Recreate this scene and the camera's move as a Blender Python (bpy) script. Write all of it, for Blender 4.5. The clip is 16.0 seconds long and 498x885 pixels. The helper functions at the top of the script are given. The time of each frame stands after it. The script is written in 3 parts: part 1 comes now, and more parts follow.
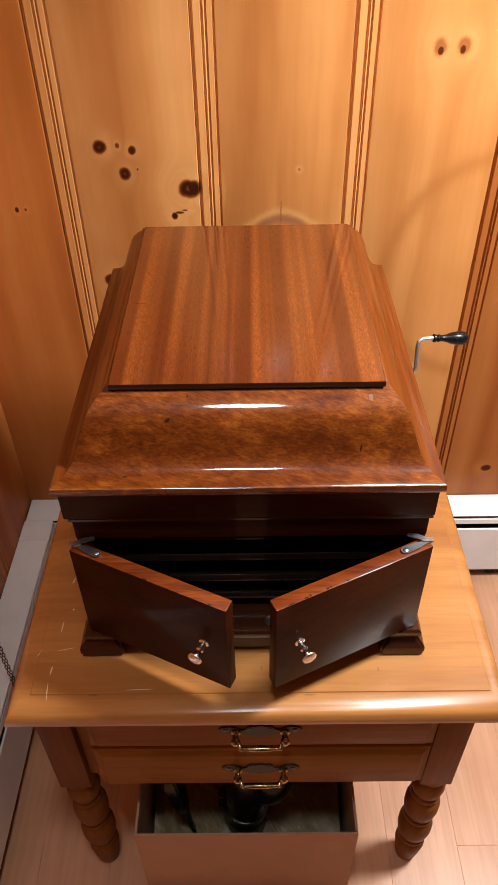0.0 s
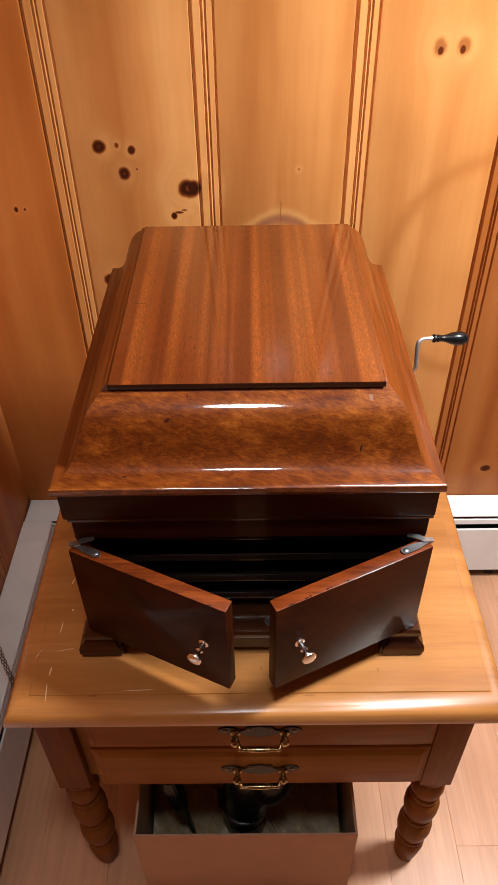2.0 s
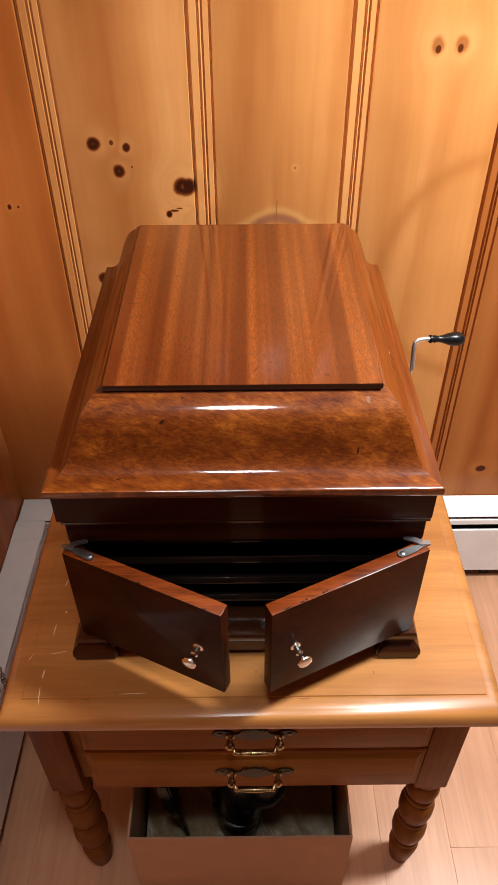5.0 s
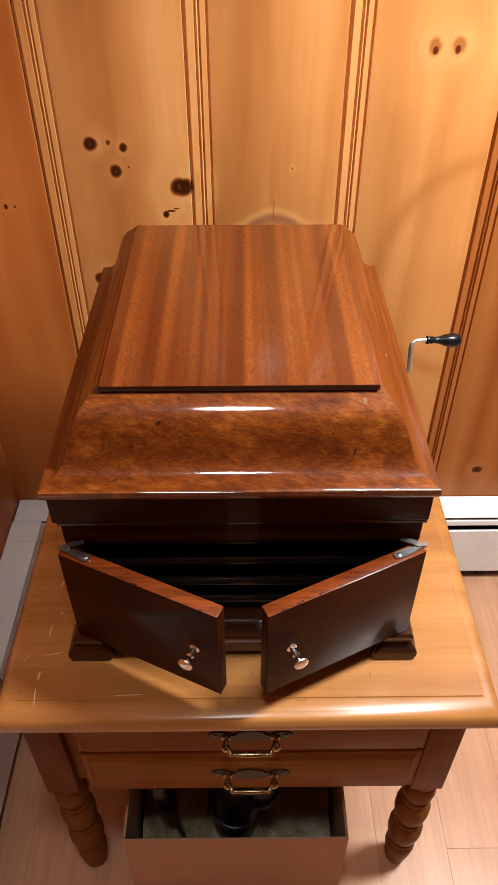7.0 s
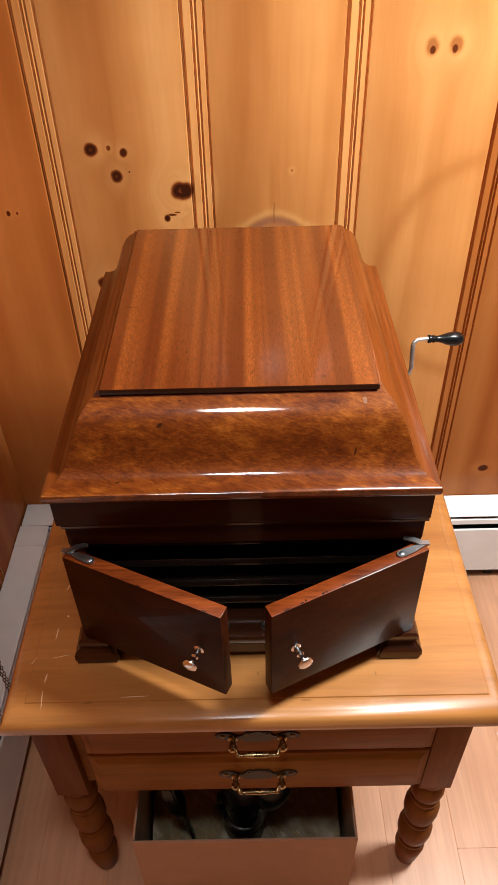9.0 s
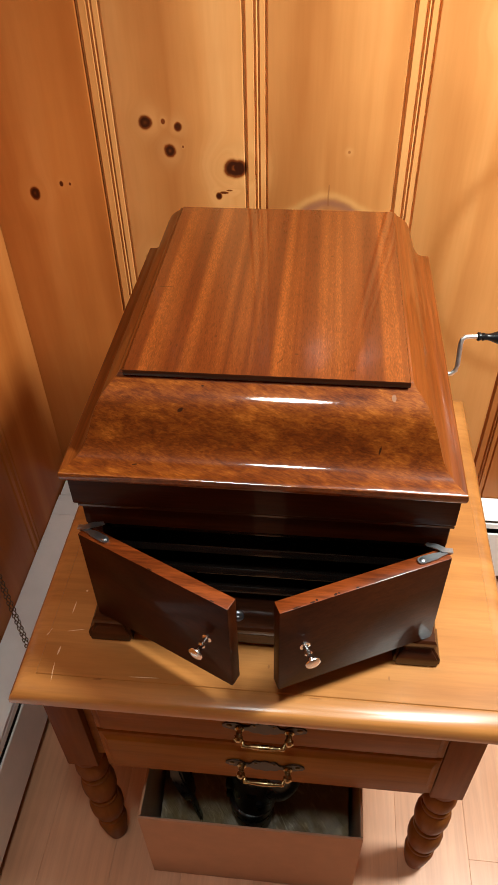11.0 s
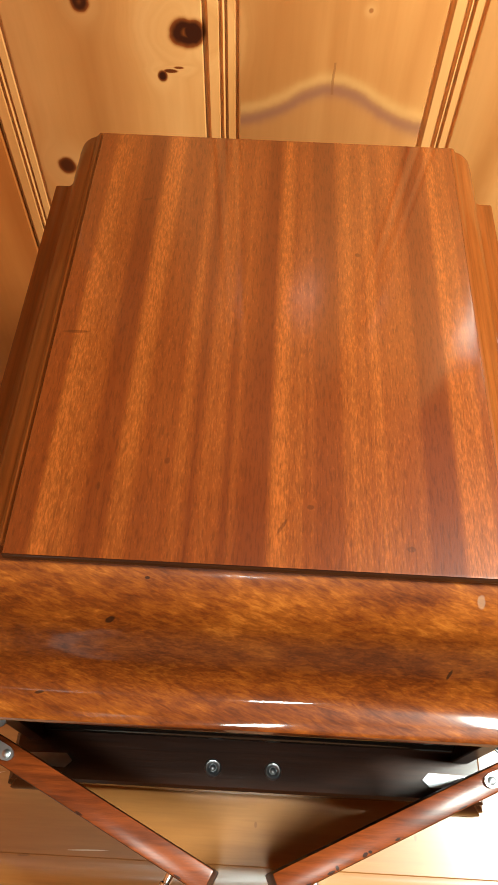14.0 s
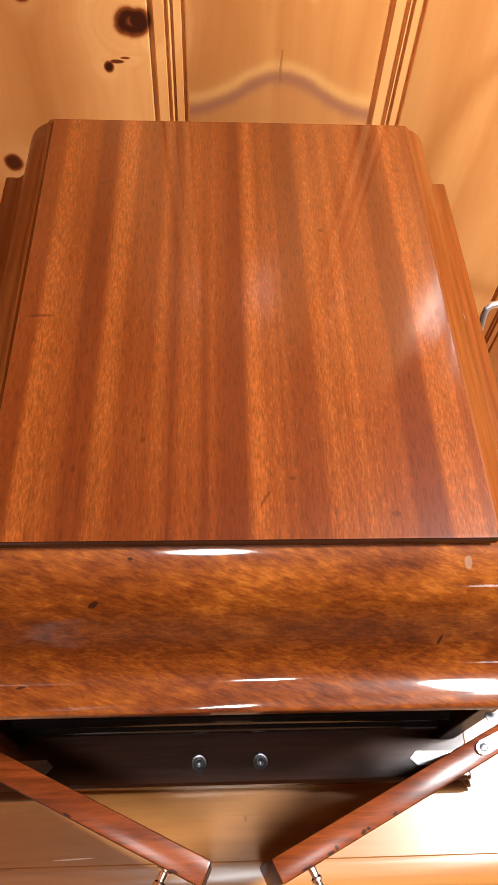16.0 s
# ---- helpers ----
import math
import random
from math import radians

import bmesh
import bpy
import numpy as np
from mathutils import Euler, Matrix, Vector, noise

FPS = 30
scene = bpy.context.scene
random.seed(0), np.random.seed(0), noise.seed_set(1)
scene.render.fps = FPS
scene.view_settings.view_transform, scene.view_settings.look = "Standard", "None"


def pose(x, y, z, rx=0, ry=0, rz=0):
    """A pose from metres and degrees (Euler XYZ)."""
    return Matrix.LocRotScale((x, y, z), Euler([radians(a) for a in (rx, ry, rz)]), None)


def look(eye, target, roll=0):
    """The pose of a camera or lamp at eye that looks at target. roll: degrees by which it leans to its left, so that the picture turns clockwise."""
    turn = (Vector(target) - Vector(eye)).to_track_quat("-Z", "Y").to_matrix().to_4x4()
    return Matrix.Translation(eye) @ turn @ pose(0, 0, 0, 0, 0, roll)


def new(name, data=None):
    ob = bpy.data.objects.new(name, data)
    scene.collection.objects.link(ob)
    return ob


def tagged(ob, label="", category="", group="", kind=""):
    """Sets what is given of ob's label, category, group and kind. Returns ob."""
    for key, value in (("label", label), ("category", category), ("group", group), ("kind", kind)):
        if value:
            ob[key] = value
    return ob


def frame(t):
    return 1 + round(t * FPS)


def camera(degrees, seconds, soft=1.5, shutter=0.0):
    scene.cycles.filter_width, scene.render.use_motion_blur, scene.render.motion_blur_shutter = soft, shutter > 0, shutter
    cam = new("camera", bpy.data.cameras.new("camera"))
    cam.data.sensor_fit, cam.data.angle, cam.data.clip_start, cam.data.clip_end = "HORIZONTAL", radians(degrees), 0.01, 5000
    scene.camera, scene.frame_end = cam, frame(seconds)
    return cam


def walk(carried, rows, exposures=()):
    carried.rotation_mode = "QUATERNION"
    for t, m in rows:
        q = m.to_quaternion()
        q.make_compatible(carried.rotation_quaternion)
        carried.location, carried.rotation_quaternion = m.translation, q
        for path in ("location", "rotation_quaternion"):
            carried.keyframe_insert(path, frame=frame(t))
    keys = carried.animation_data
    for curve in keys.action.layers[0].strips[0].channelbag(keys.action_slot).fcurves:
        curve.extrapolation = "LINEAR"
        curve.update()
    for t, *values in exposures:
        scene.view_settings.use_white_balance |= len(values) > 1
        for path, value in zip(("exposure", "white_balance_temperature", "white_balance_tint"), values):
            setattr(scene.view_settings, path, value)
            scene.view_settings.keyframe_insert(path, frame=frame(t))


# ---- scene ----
cam = camera(38.0, 16.0)
PATH = [
    (0, (0.006, 0.17, 1.45), (-0.01, 1.671, 0.129), -1.1),
    (0.5, (0.008, 0.169, 1.451), (-0.009, 1.675, 0.135), -1.0),
    (1, (0.005, 0.166, 1.453), (-0.011, 1.678, 0.143), -0.7),
    (1.5, (0.004, 0.166, 1.451), (-0.014, 1.677, 0.141), -0.8),
    (2, (0.005, 0.171, 1.449), (-0.008, 1.673, 0.128), -1.0),
    (2.5, (0.003, 0.176, 1.447), (-0.006, 1.672, 0.119), -0.8),
    (3, (0.001, 0.181, 1.446), (-0.01, 1.674, 0.115), -0.7),
    (3.5, (0.0, 0.183, 1.446), (0.004, 1.68, 0.119), -0.2),
    (4, (0.001, 0.178, 1.449), (0.001, 1.68, 0.128), -0.3),
    (6.5, (0.004, 0.184, 1.444), (0.014, 1.673, 0.109), -0.7),
    (7, (0.003, 0.182, 1.447), (0.016, 1.68, 0.121), -0.1),
    (7.5, (0.005, 0.177, 1.447), (0.009, 1.676, 0.123), -0.7),
    (8, (0.008, 0.176, 1.448), (0.019, 1.678, 0.128), -0.9),
    (8.5, (0.007, 0.177, 1.448), (0.01, 1.68, 0.128), -1.2),
    (11, (0.049, 0.202, 1.442), (-0.122, 1.66, 0.084), -1.5),
    (11.5, (0.047, 0.244, 1.425), (-0.171, 1.642, 0.011), -1.6),
    (12, (0.008, 0.352, 1.414), (-0.091, 1.662, -0.094), -0.6),
    (12.5, (-0.036, 0.435, 1.413), (-0.031, 1.688, -0.146), -0.0),
    (13, (-0.037, 0.501, 1.397), (0.043, 1.663, -0.229), 2.9),
    (13.5, (-0.004, 0.575, 1.392), (-0.04, 1.719, -0.248), 3.9),
    (14, (-0.004, 0.63, 1.384), (-0.031, 1.665, -0.327), 1.6),
    (14.5, (-0.01, 0.648, 1.375), (0.023, 1.609, -0.378), 2.7),
    (15, (-0.018, 0.64, 1.377), (0.044, 1.593, -0.381), 4.0),
    (15.5, (-0.016, 0.635, 1.382), (0.079, 1.623, -0.355), 4.4),
    (16, (-0.018, 0.615, 1.365), (0.082, 1.676, -0.327), 4.4),
]
walk(cam, [(t, look(eye, target, roll)) for t, eye, target, roll in PATH], [(0, 0.0, 6100, 6), (10.8, 0.05, 6100, 2), (11.5, 0.42, 6100, -20), (13.0, 0.42, 6100, -16), (14.0, 0.42, 6100, -11), (15.5, 0.38, 6100, 4), (16, 0.38, 6100, 5)])

# ---- world and light ----
world = bpy.data.worlds.new("world")
scene.world = world
world.use_nodes = True
bg = world.node_tree.nodes["Background"]
bg.inputs[0].default_value = (0.9, 0.75, 0.6, 1)
bg.inputs[1].default_value = 0.02


def area_lamp(name, eye, target, size, watts, colour):
    data = bpy.data.lights.new(name, "AREA")
    data.shape, data.size, data.energy, data.color = "DISK", size, watts, colour
    ob = new(name, data)
    ob.matrix_world = look(eye, target)
    return ob


# shaded lamp hanging over the floor east of the table, open downwards
bulb = bpy.data.lights.new("hanging_lamp", "SPOT")
bulb.energy, bulb.color, bulb.shadow_soft_size = 180, (1.0, 0.97, 0.94), 0.13
bulb.spot_size, bulb.spot_blend = radians(150), 0.7
new("hanging_lamp", bulb).location = (0.80, 0.80, 2.00)
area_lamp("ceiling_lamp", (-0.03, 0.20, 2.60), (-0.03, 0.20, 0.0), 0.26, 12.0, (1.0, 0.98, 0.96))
# unseen fill lamp, added to brighten the south-facing fronts
area_lamp("far_ceiling_lamp", (1.6, -2.6, 2.60), (1.2, -1.6, 0.0), 0.30, 2.5, (1.0, 0.97, 0.94))


# ---- materials ----
def node(nt, kind, ins=(), **props):
    n = nt.nodes.new("ShaderNode" + kind)
    for k, v in props.items():
        setattr_safe(n, k, v)
    for i, v in enumerate(ins):
        if v is None:
            continue
        if isinstance(v, bpy.types.NodeSocket):
            nt.links.new(v, n.inputs[i])
        else:
            n.inputs[i].default_value = v
    return n


def setattr_safe(n, k, v):
    if k == "operation":
        n.operation = v
    elif k == "blend_type":
        n.blend_type = v
    elif k == "data_type":
        n.data_type = v


def mth(nt, op, a, b=0.0, c=0.0):
    return node(nt, "Math", (a, b, c), operation=op).outputs[0]


def ramp(nt, fac, stops):
    n = nt.nodes.new("ShaderNodeValToRGB")
    e = n.color_ramp.elements
    while len(e) < len(stops):
        e.new(0.5)
    for el, (p, c) in zip(e, stops):
        el.position = p
        el.color = (*c, 1) if len(c) == 3 else c
    nt.links.new(fac, n.inputs[0])
    return n.outputs[0]


def noise_tex(nt, vec, scale, detail=3.0, rough=0.55, distort=0.0):
    n = nt.nodes.new("ShaderNodeTexNoise")
    nt.links.new(vec, n.inputs["Vector"])
    n.inputs["Scale"].default_value = scale
    n.inputs["Detail"].default_value = detail
    n.inputs["Roughness"].default_value = rough
    n.inputs["Distortion"].default_value = distort
    return n.outputs[0]


def scaled(nt, vec, sx, sy, sz):
    return node(nt, "VectorMath", (vec, (sx, sy, sz)), operation="MULTIPLY").outputs[0]


def mix(nt, fac, a, b, mode="MIX"):
    n = nt.nodes.new("ShaderNodeMix")
    n.data_type, n.blend_type = "RGBA", mode
    for sock, v in ((n.inputs[0], fac), (n.inputs[6], a), (n.inputs[7], b)):
        if isinstance(v, bpy.types.NodeSocket):
            nt.links.new(v, sock)
        else:
            sock.default_value = (*v, 1) if isinstance(v, tuple) and len(v) == 3 else v
    return n.outputs[2]


def material(name):
    m = bpy.data.materials.new(name)
    m.use_nodes = True
    nt = m.node_tree
    return m, nt, nt.nodes["Principled BSDF"]


def bump(nt, bsdf, height, dist=0.001, strength=0.3):
    b = nt.nodes.new("ShaderNodeBump")
    b.inputs["Strength"].default_value = strength
    b.inputs["Distance"].default_value = dist
    nt.links.new(height, b.inputs["Height"])
    nt.links.new(b.outputs[0], bsdf.inputs["Normal"])


def place(nt):
    """World position plus a small random shift per object, so that no two pieces share a grain."""
    g = nt.nodes.new("ShaderNodeNewGeometry").outputs["Position"]
    r = nt.nodes.new("ShaderNodeObjectInfo").outputs["Random"]
    shift = node(nt, "CombineXYZ", (mth(nt, "MULTIPLY", r, 7.0), mth(nt, "MULTIPLY", r, 3.0), mth(nt, "MULTIPLY", r, 5.0))).outputs[0]
    return g, node(nt, "VectorMath", (g, shift), operation="ADD").outputs[0], r


def wood(name, dark, mid, light, stretch, band=18.0, fibre=160.0, rough=0.42, coat=0.35, coat_rough=0.12, vary=0.15, pores=0.25, bump_h=0.0004, fstretch=None, detail=3.0, spec=0.5, steps=(0.28, 0.5, 0.72), pore_steps=(0.35, 0.6), flecks=0.0, coat_ior=1.5):
    """Varnished wood. stretch: scale of the grain per axis, small along the fibres."""
    m, nt, b = material(name)
    _, p, r = place(nt)
    q = scaled(nt, p, *stretch)
    big = noise_tex(nt, q, band, detail, 0.55, 0.3)
    fine = noise_tex(nt, scaled(nt, p, *fstretch) if fstretch else q, fibre, 4, 0.65)
    stain = noise_tex(nt, p, 5.0, 3, 0.5)
    col = ramp(nt, big, tuple(zip(steps, (dark, mid, light))))
    fib = ramp(nt, fine, ((pore_steps[0], (1 - pores,) * 3), (pore_steps[1], (1.0, 1.0, 1.0))))
    col = mix(nt, 1.0, col, fib, "MULTIPLY")
    if flecks:
        glint = mth(nt, "ADD", mth(nt, "MULTIPLY", noise_tex(nt, scaled(nt, p, 1, 0.2, 1), 900.0, 3, 0.7), 0.62), mth(nt, "MULTIPLY", big, 0.38))
        col = mix(nt, 1.0, col, ramp(nt, glint, ((0.52, (1.0, 1.0, 1.0)), (0.68, (1 + flecks, 1 + flecks, 1 + flecks)))), "MULTIPLY")
    tone = ramp(nt, stain, ((0.3, (0.86, 0.84, 0.82)), (0.7, (1.06, 1.06, 1.06))))
    col = mix(nt, 1.0, col, tone, "MULTIPLY")
    hue = nt.nodes.new("ShaderNodeHueSaturation")
    nt.links.new(col, hue.inputs["Color"])
    nt.links.new(mth(nt, "ADD", mth(nt, "MULTIPLY", r, vary), 1 - vary / 2), hue.inputs["Value"])
    nt.links.new(hue.outputs[0], b.inputs["Base Color"])
    smear = noise_tex(nt, p, 14.0, 4, 0.6)
    nt.links.new(mth(nt, "ADD", mth(nt, "MULTIPLY", smear, 0.2), rough - 0.1), b.inputs["Roughness"])
    b.inputs["Specular IOR Level"].default_value = spec
    b.inputs["Coat Weight"].default_value = coat
    b.inputs["Coat Roughness"].default_value = coat_rough
    b.inputs["Coat IOR"].default_value = coat_ior
    bump(nt, b, fine, bump_h, 0.4)
    return m


def flame_wood(name):
    """Crotch-figured mahogany: mottled light and dark patches made of short glinting strokes, under thick varnish."""
    m, nt, b = material(name)
    _, p, _ = place(nt)
    big = noise_tex(nt, scaled(nt, p, 0.55, 1, 1), 17.0, 3, 0.6, 1.2)
    skew = node(nt, "VectorRotate", (p, None, None, 0.35)).outputs[0]
    fine = noise_tex(nt, scaled(nt, skew, 0.22, 1.2, 1.2), 400.0, 4, 0.72, 0.5)
    mid = noise_tex(nt, scaled(nt, skew, 0.4, 1, 1), 95.0, 3, 0.6, 0.8)
    v = mth(nt, "ADD", mth(nt, "MULTIPLY", big, 0.50), mth(nt, "ADD", mth(nt, "MULTIPLY", fine, 0.36), mth(nt, "MULTIPLY", mid, 0.28)))
    col = ramp(nt, v, ((0.43, (0.048, 0.0088, 0.0015)), (0.54, (0.102, 0.0205, 0.0026)), (0.63, (0.168, 0.0400, 0.0045)), (0.74, (0.29, 0.0840, 0.0105))))
    nt.links.new(col, b.inputs["Base Color"])
    b.inputs["Roughness"].default_value = 0.42
    b.inputs["Specular IOR Level"].default_value = 0.1
    b.inputs["Coat Weight"].default_value = 0.85
    b.inputs["Coat Roughness"].default_value = 0.07
    bump(nt, b, mid, 0.0006, 0.25)
    return m


# knots on the panelling: x, z, half width, half height, darkness, pale heart
KNOTS = [(-0.240, 1.039, 0.0095, 0.0100, 0.95, 0.12), (-0.211, 1.041, 0.0034, 0.0042, 0.6, 0), (-0.188, 1.033, 0.0058, 0.0066, 0.9, 0), (-0.204, 0.995, 0.0086, 0.0098, 0.95, 0.2),
         (-0.099, 0.968, 0.0160, 0.0138, 1.0, 0.5), (-0.091, 0.969, 0.0105, 0.0128, 1.0, 0.0), (-0.127, 0.921, 0.0048, 0.0060, 0.95, 0), (-0.118, 0.927, 0.0070, 0.0020, 0.75, 0), (-0.109, 0.931, 0.0050, 0.0014, 0.6, 0),
         (-0.182, 1.002, 0.0016, 0.0020, 0.6, 0), (0.289, 1.177, 0.0095, 0.0125, 0.36, 0), (0.2905, 1.172, 0.0042, 0.0056, 0.80, 0), (0.325, 1.178, 0.0105, 0.0125, 0.36, 0), (0.3235, 1.173, 0.0044, 0.0058, 0.80, 0),
         (0.530, 0.313, 0.0100, 0.0085, 0.85, 0), (-0.397, 0.936, 0.0030, 0.0042, 0.8, 0), (-0.382, 0.936, 0.0020, 0.0026, 0.6, 0), (-0.447, 0.918, 0.0080, 0.0105, 0.95, 0.15), (-0.254, 0.800, 0.0100, 0.0105, 0.85, 0), (0.085, 0.998, 0.0022, 0.0024, 0.35, 0)]


def pine(name, knots, tint=(1.0, 1.0, 1.0)):
    m, nt, b = material(name)
    g, p, r = place(nt)
    sep = nt.nodes.new("ShaderNodeSeparateXYZ")
    nt.links.new(g, sep.inputs[0])
    x, y, z = sep.outputs
    wob = noise_tex(nt, g, 60.0, 2)
    dark, halo, push = None, None, None
    for kx, kz, w, h, a, heart in knots:
        dx, dz = mth(nt, "SUBTRACT", x, kx), mth(nt, "SUBTRACT", z, kz)
        u, v = mth(nt, "DIVIDE", dx, w), mth(nt, "DIVIDE", dz, h)
        d = mth(nt, "SQRT", mth(nt, "ADD", mth(nt, "MULTIPLY", u, u), mth(nt, "MULTIPLY", v, v)))
        d = mth(nt, "ADD", d, mth(nt, "MULTIPLY", mth(nt, "SUBTRACT", wob, 0.5), 0.5))
        k = nt.nodes.new("ShaderNodeMapRange")
        k.interpolation_type = "SMOOTHSTEP"
        for i, val in ((1, 1.45), (2, 0.60), (3, 0.0), (4, a)):
            k.inputs[i].default_value = val
        nt.links.new(d, k.inputs[0])
        core = mth(nt, "SUBTRACT", k.outputs[0], mth(nt, "MULTIPLY", mth(nt, "EXPONENT", mth(nt, "MULTIPLY", mth(nt, "MULTIPLY", d, d), -14.0)), heart * 1.3))
        e = mth(nt, "EXPONENT", mth(nt, "MULTIPLY", mth(nt, "MULTIPLY", d, d), -0.16))
        s = mth(nt, "MULTIPLY", mth(nt, "MULTIPLY", dx, e), 2.2)
        dark = core if dark is None else mth(nt, "MAXIMUM", dark, core)
        halo = e if halo is None else mth(nt, "MAXIMUM", halo, e)
        push = s if push is None else mth(nt, "ADD", push, s)
    across = mth(nt, "SUBTRACT", mth(nt, "ADD", x, y), push)
    vec = node(nt, "CombineXYZ", (mth(nt, "ADD", across, mth(nt, "MULTIPLY", r, 9.0)), mth(nt, "MULTIPLY", r, 4.0), mth(nt, "MULTIPLY", z, 0.07))).outputs[0]
    big = noise_tex(nt, vec, 11.0, 3, 0.5, 0.5)
    fine = noise_tex(nt, vec, 150.0, 3, 0.6)
    patch = noise_tex(nt, p, 4.0, 3, 0.5)
    col = ramp(nt, big, ((0.28, (0.47, 0.170, 0.042)), (0.5, (0.63, 0.272, 0.080)), (0.70, (0.72, 0.350, 0.120))))
    col = mix(nt, 1.0, col, ramp(nt, fine, ((0.3, (0.955, 0.94, 0.92)), (0.65, (1, 1, 1)))), "MULTIPLY")
    col = mix(nt, 1.0, col, ramp(nt, patch, ((0.3, (0.88, 0.84, 0.80)), (0.7, (1.05, 1.05, 1.05)))), "MULTIPLY")
    # arched figure low on one board, and a long sweep of darker heartwood on the next
    ax = mth(nt, "SUBTRACT", x, 0.056)
    drop = mth(nt, "MULTIPLY", mth(nt, "SUBTRACT", 1.0, mth(nt, "EXPONENT", mth(nt, "MULTIPLY", mth(nt, "MULTIPLY", ax, ax), -235.0))), 0.046)
    az = mth(nt, "ADD", mth(nt, "SUBTRACT", z, 0.9215), drop)
    az = mth(nt, "ADD", az, mth(nt, "MULTIPLY", mth(nt, "SUBTRACT", noise_tex(nt, g, 26.0, 3), 0.5), 0.014))
    inside = mth(nt, "MULTIPLY", mth(nt, "LESS_THAN", x, 0.1605), mth(nt, "GREATER_THAN", x, -0.043))
    above = mth(nt, "SUBTRACT", az, 0.005)
    arch = mth(nt, "MULTIPLY", mth(nt, "EXPONENT", mth(nt, "MULTIPLY", mth(nt, "MULTIPLY", above, above), -16000.0)), inside)
    az2 = mth(nt, "ADD", az, 0.009)
    arch2 = mth(nt, "MULTIPLY", mth(nt, "EXPONENT", mth(nt, "MULTIPLY", mth(nt, "MULTIPLY", az2, az2), -14000.0)), inside)
    under = mth(nt, "MULTIPLY", mth(nt, "MULTIPLY", mth(nt, "LESS_THAN", az, -0.002), inside), 0.22)
    crack = mth(nt, "MULTIPLY", mth(nt, "LESS_THAN", mth(nt, "ABSOLUTE", mth(nt, "ADD", ax, mth(nt, "MULTIPLY", mth(nt, "SUBTRACT", wob, 0.5), 0.004))), 0.0012), mth(nt, "LESS_THAN", mth(nt, "ABSOLUTE", mth(nt, "SUBTRACT", z, 0.926)), 0.018))
    sx, sz = mth(nt, "SUBTRACT", x, 0.43), mth(nt, "SUBTRACT", z, 0.80)
    rad = mth(nt, "SUBTRACT", mth(nt, "SQRT", mth(nt, "ADD", mth(nt, "MULTIPLY", sx, sx), mth(nt, "MULTIPLY", mth(nt, "MULTIPLY", sz, sz), 0.75))), 0.185)
    rad = mth(nt, "ADD", rad, mth(nt, "MULTIPLY", mth(nt, "SUBTRACT", wob, 0.5), 0.01))
    sweep = mth(nt, "MULTIPLY", mth(nt, "EXPONENT", mth(nt, "MULTIPLY", mth(nt, "MULTIPLY", rad, rad), -5000.0)), mth(nt, "MULTIPLY", mth(nt, "LESS_THAN", x, 0.40), mth(nt, "GREATER_THAN", x, 0.20)))
    col = mix(nt, mth(nt, "MULTIPLY", arch, 0.34), col, (0.84, 0.48, 0.16))
    col = mix(nt, under, col, (0.42, 0.17, 0.06))
    col = mix(nt, mth(nt, "MULTIPLY", arch2, 0.72), col, (0.27, 0.105, 0.062))
    col = mix(nt, mth(nt, "MULTIPLY", crack, 0.6), col, (0.28, 0.10, 0.03))
    col = mix(nt, mth(nt, "MULTIPLY", sweep, 0.6), col, (0.42, 0.15, 0.035))
    col = mix(nt, mth(nt, "MULTIPLY", halo, 0.32), col, (0.80, 0.44, 0.16))
    rind = ramp(nt, dark, ((0.0, (0.46, 0.145, 0.026)), (0.5, (0.20, 0.046, 0.010)), (0.95, (0.042, 0.010, 0.004))))
    col = mix(nt, mth(nt, "MINIMUM", mth(nt, "MULTIPLY", dark, 2.2), 1.0), col, rind)
    hue = nt.nodes.new("ShaderNodeHueSaturation")
    nt.links.new(col, hue.inputs["Color"])
    nt.links.new(mth(nt, "ADD", mth(nt, "MULTIPLY", r, 0.14), 0.93), hue.inputs["Value"])
    nt.links.new(mix(nt, 1.0, hue.outputs[0], tint, "MULTIPLY"), b.inputs["Base Color"])
    nt.links.new(mth(nt, "ADD", mth(nt, "MULTIPLY", noise_tex(nt, p, 9.0, 3), 0.2), 0.32), b.inputs["Roughness"])
    b.inputs["Specular IOR Level"].default_value = 0.05
    b.inputs["Coat Weight"].default_value = 0.34
    b.inputs["Coat Roughness"].default_value = 0.2
    bump(nt, b, big, 0.0012, 0.25)
    return m


def plain(name, colour, rough, metal=0.0, vary=0.08, scale=30.0, coat=0.0, spec=0.5, bump_d=0.0):
    m, nt, b = material(name)
    _, p, _ = place(nt)
    n = noise_tex(nt, p, scale, 4, 0.6)
    lo = tuple(c * (1 - vary) for c in colour)
    hi = tuple(min(1, c * (1 + vary)) for c in colour)
    nt.links.new(ramp(nt, n, ((0.3, lo), (0.7, hi))), b.inputs["Base Color"])
    nt.links.new(mth(nt, "ADD", mth(nt, "MULTIPLY", n, 0.15), max(rough - 0.07, 0.02)), b.inputs["Roughness"])
    b.inputs["Metallic"].default_value = metal
    b.inputs["Coat Weight"].default_value = coat
    b.inputs["Coat Roughness"].default_value = 0.08
    b.inputs["Specular IOR Level"].default_value = spec
    if bump_d:
        bump(nt, b, n, bump_d, 0.5)
    return m


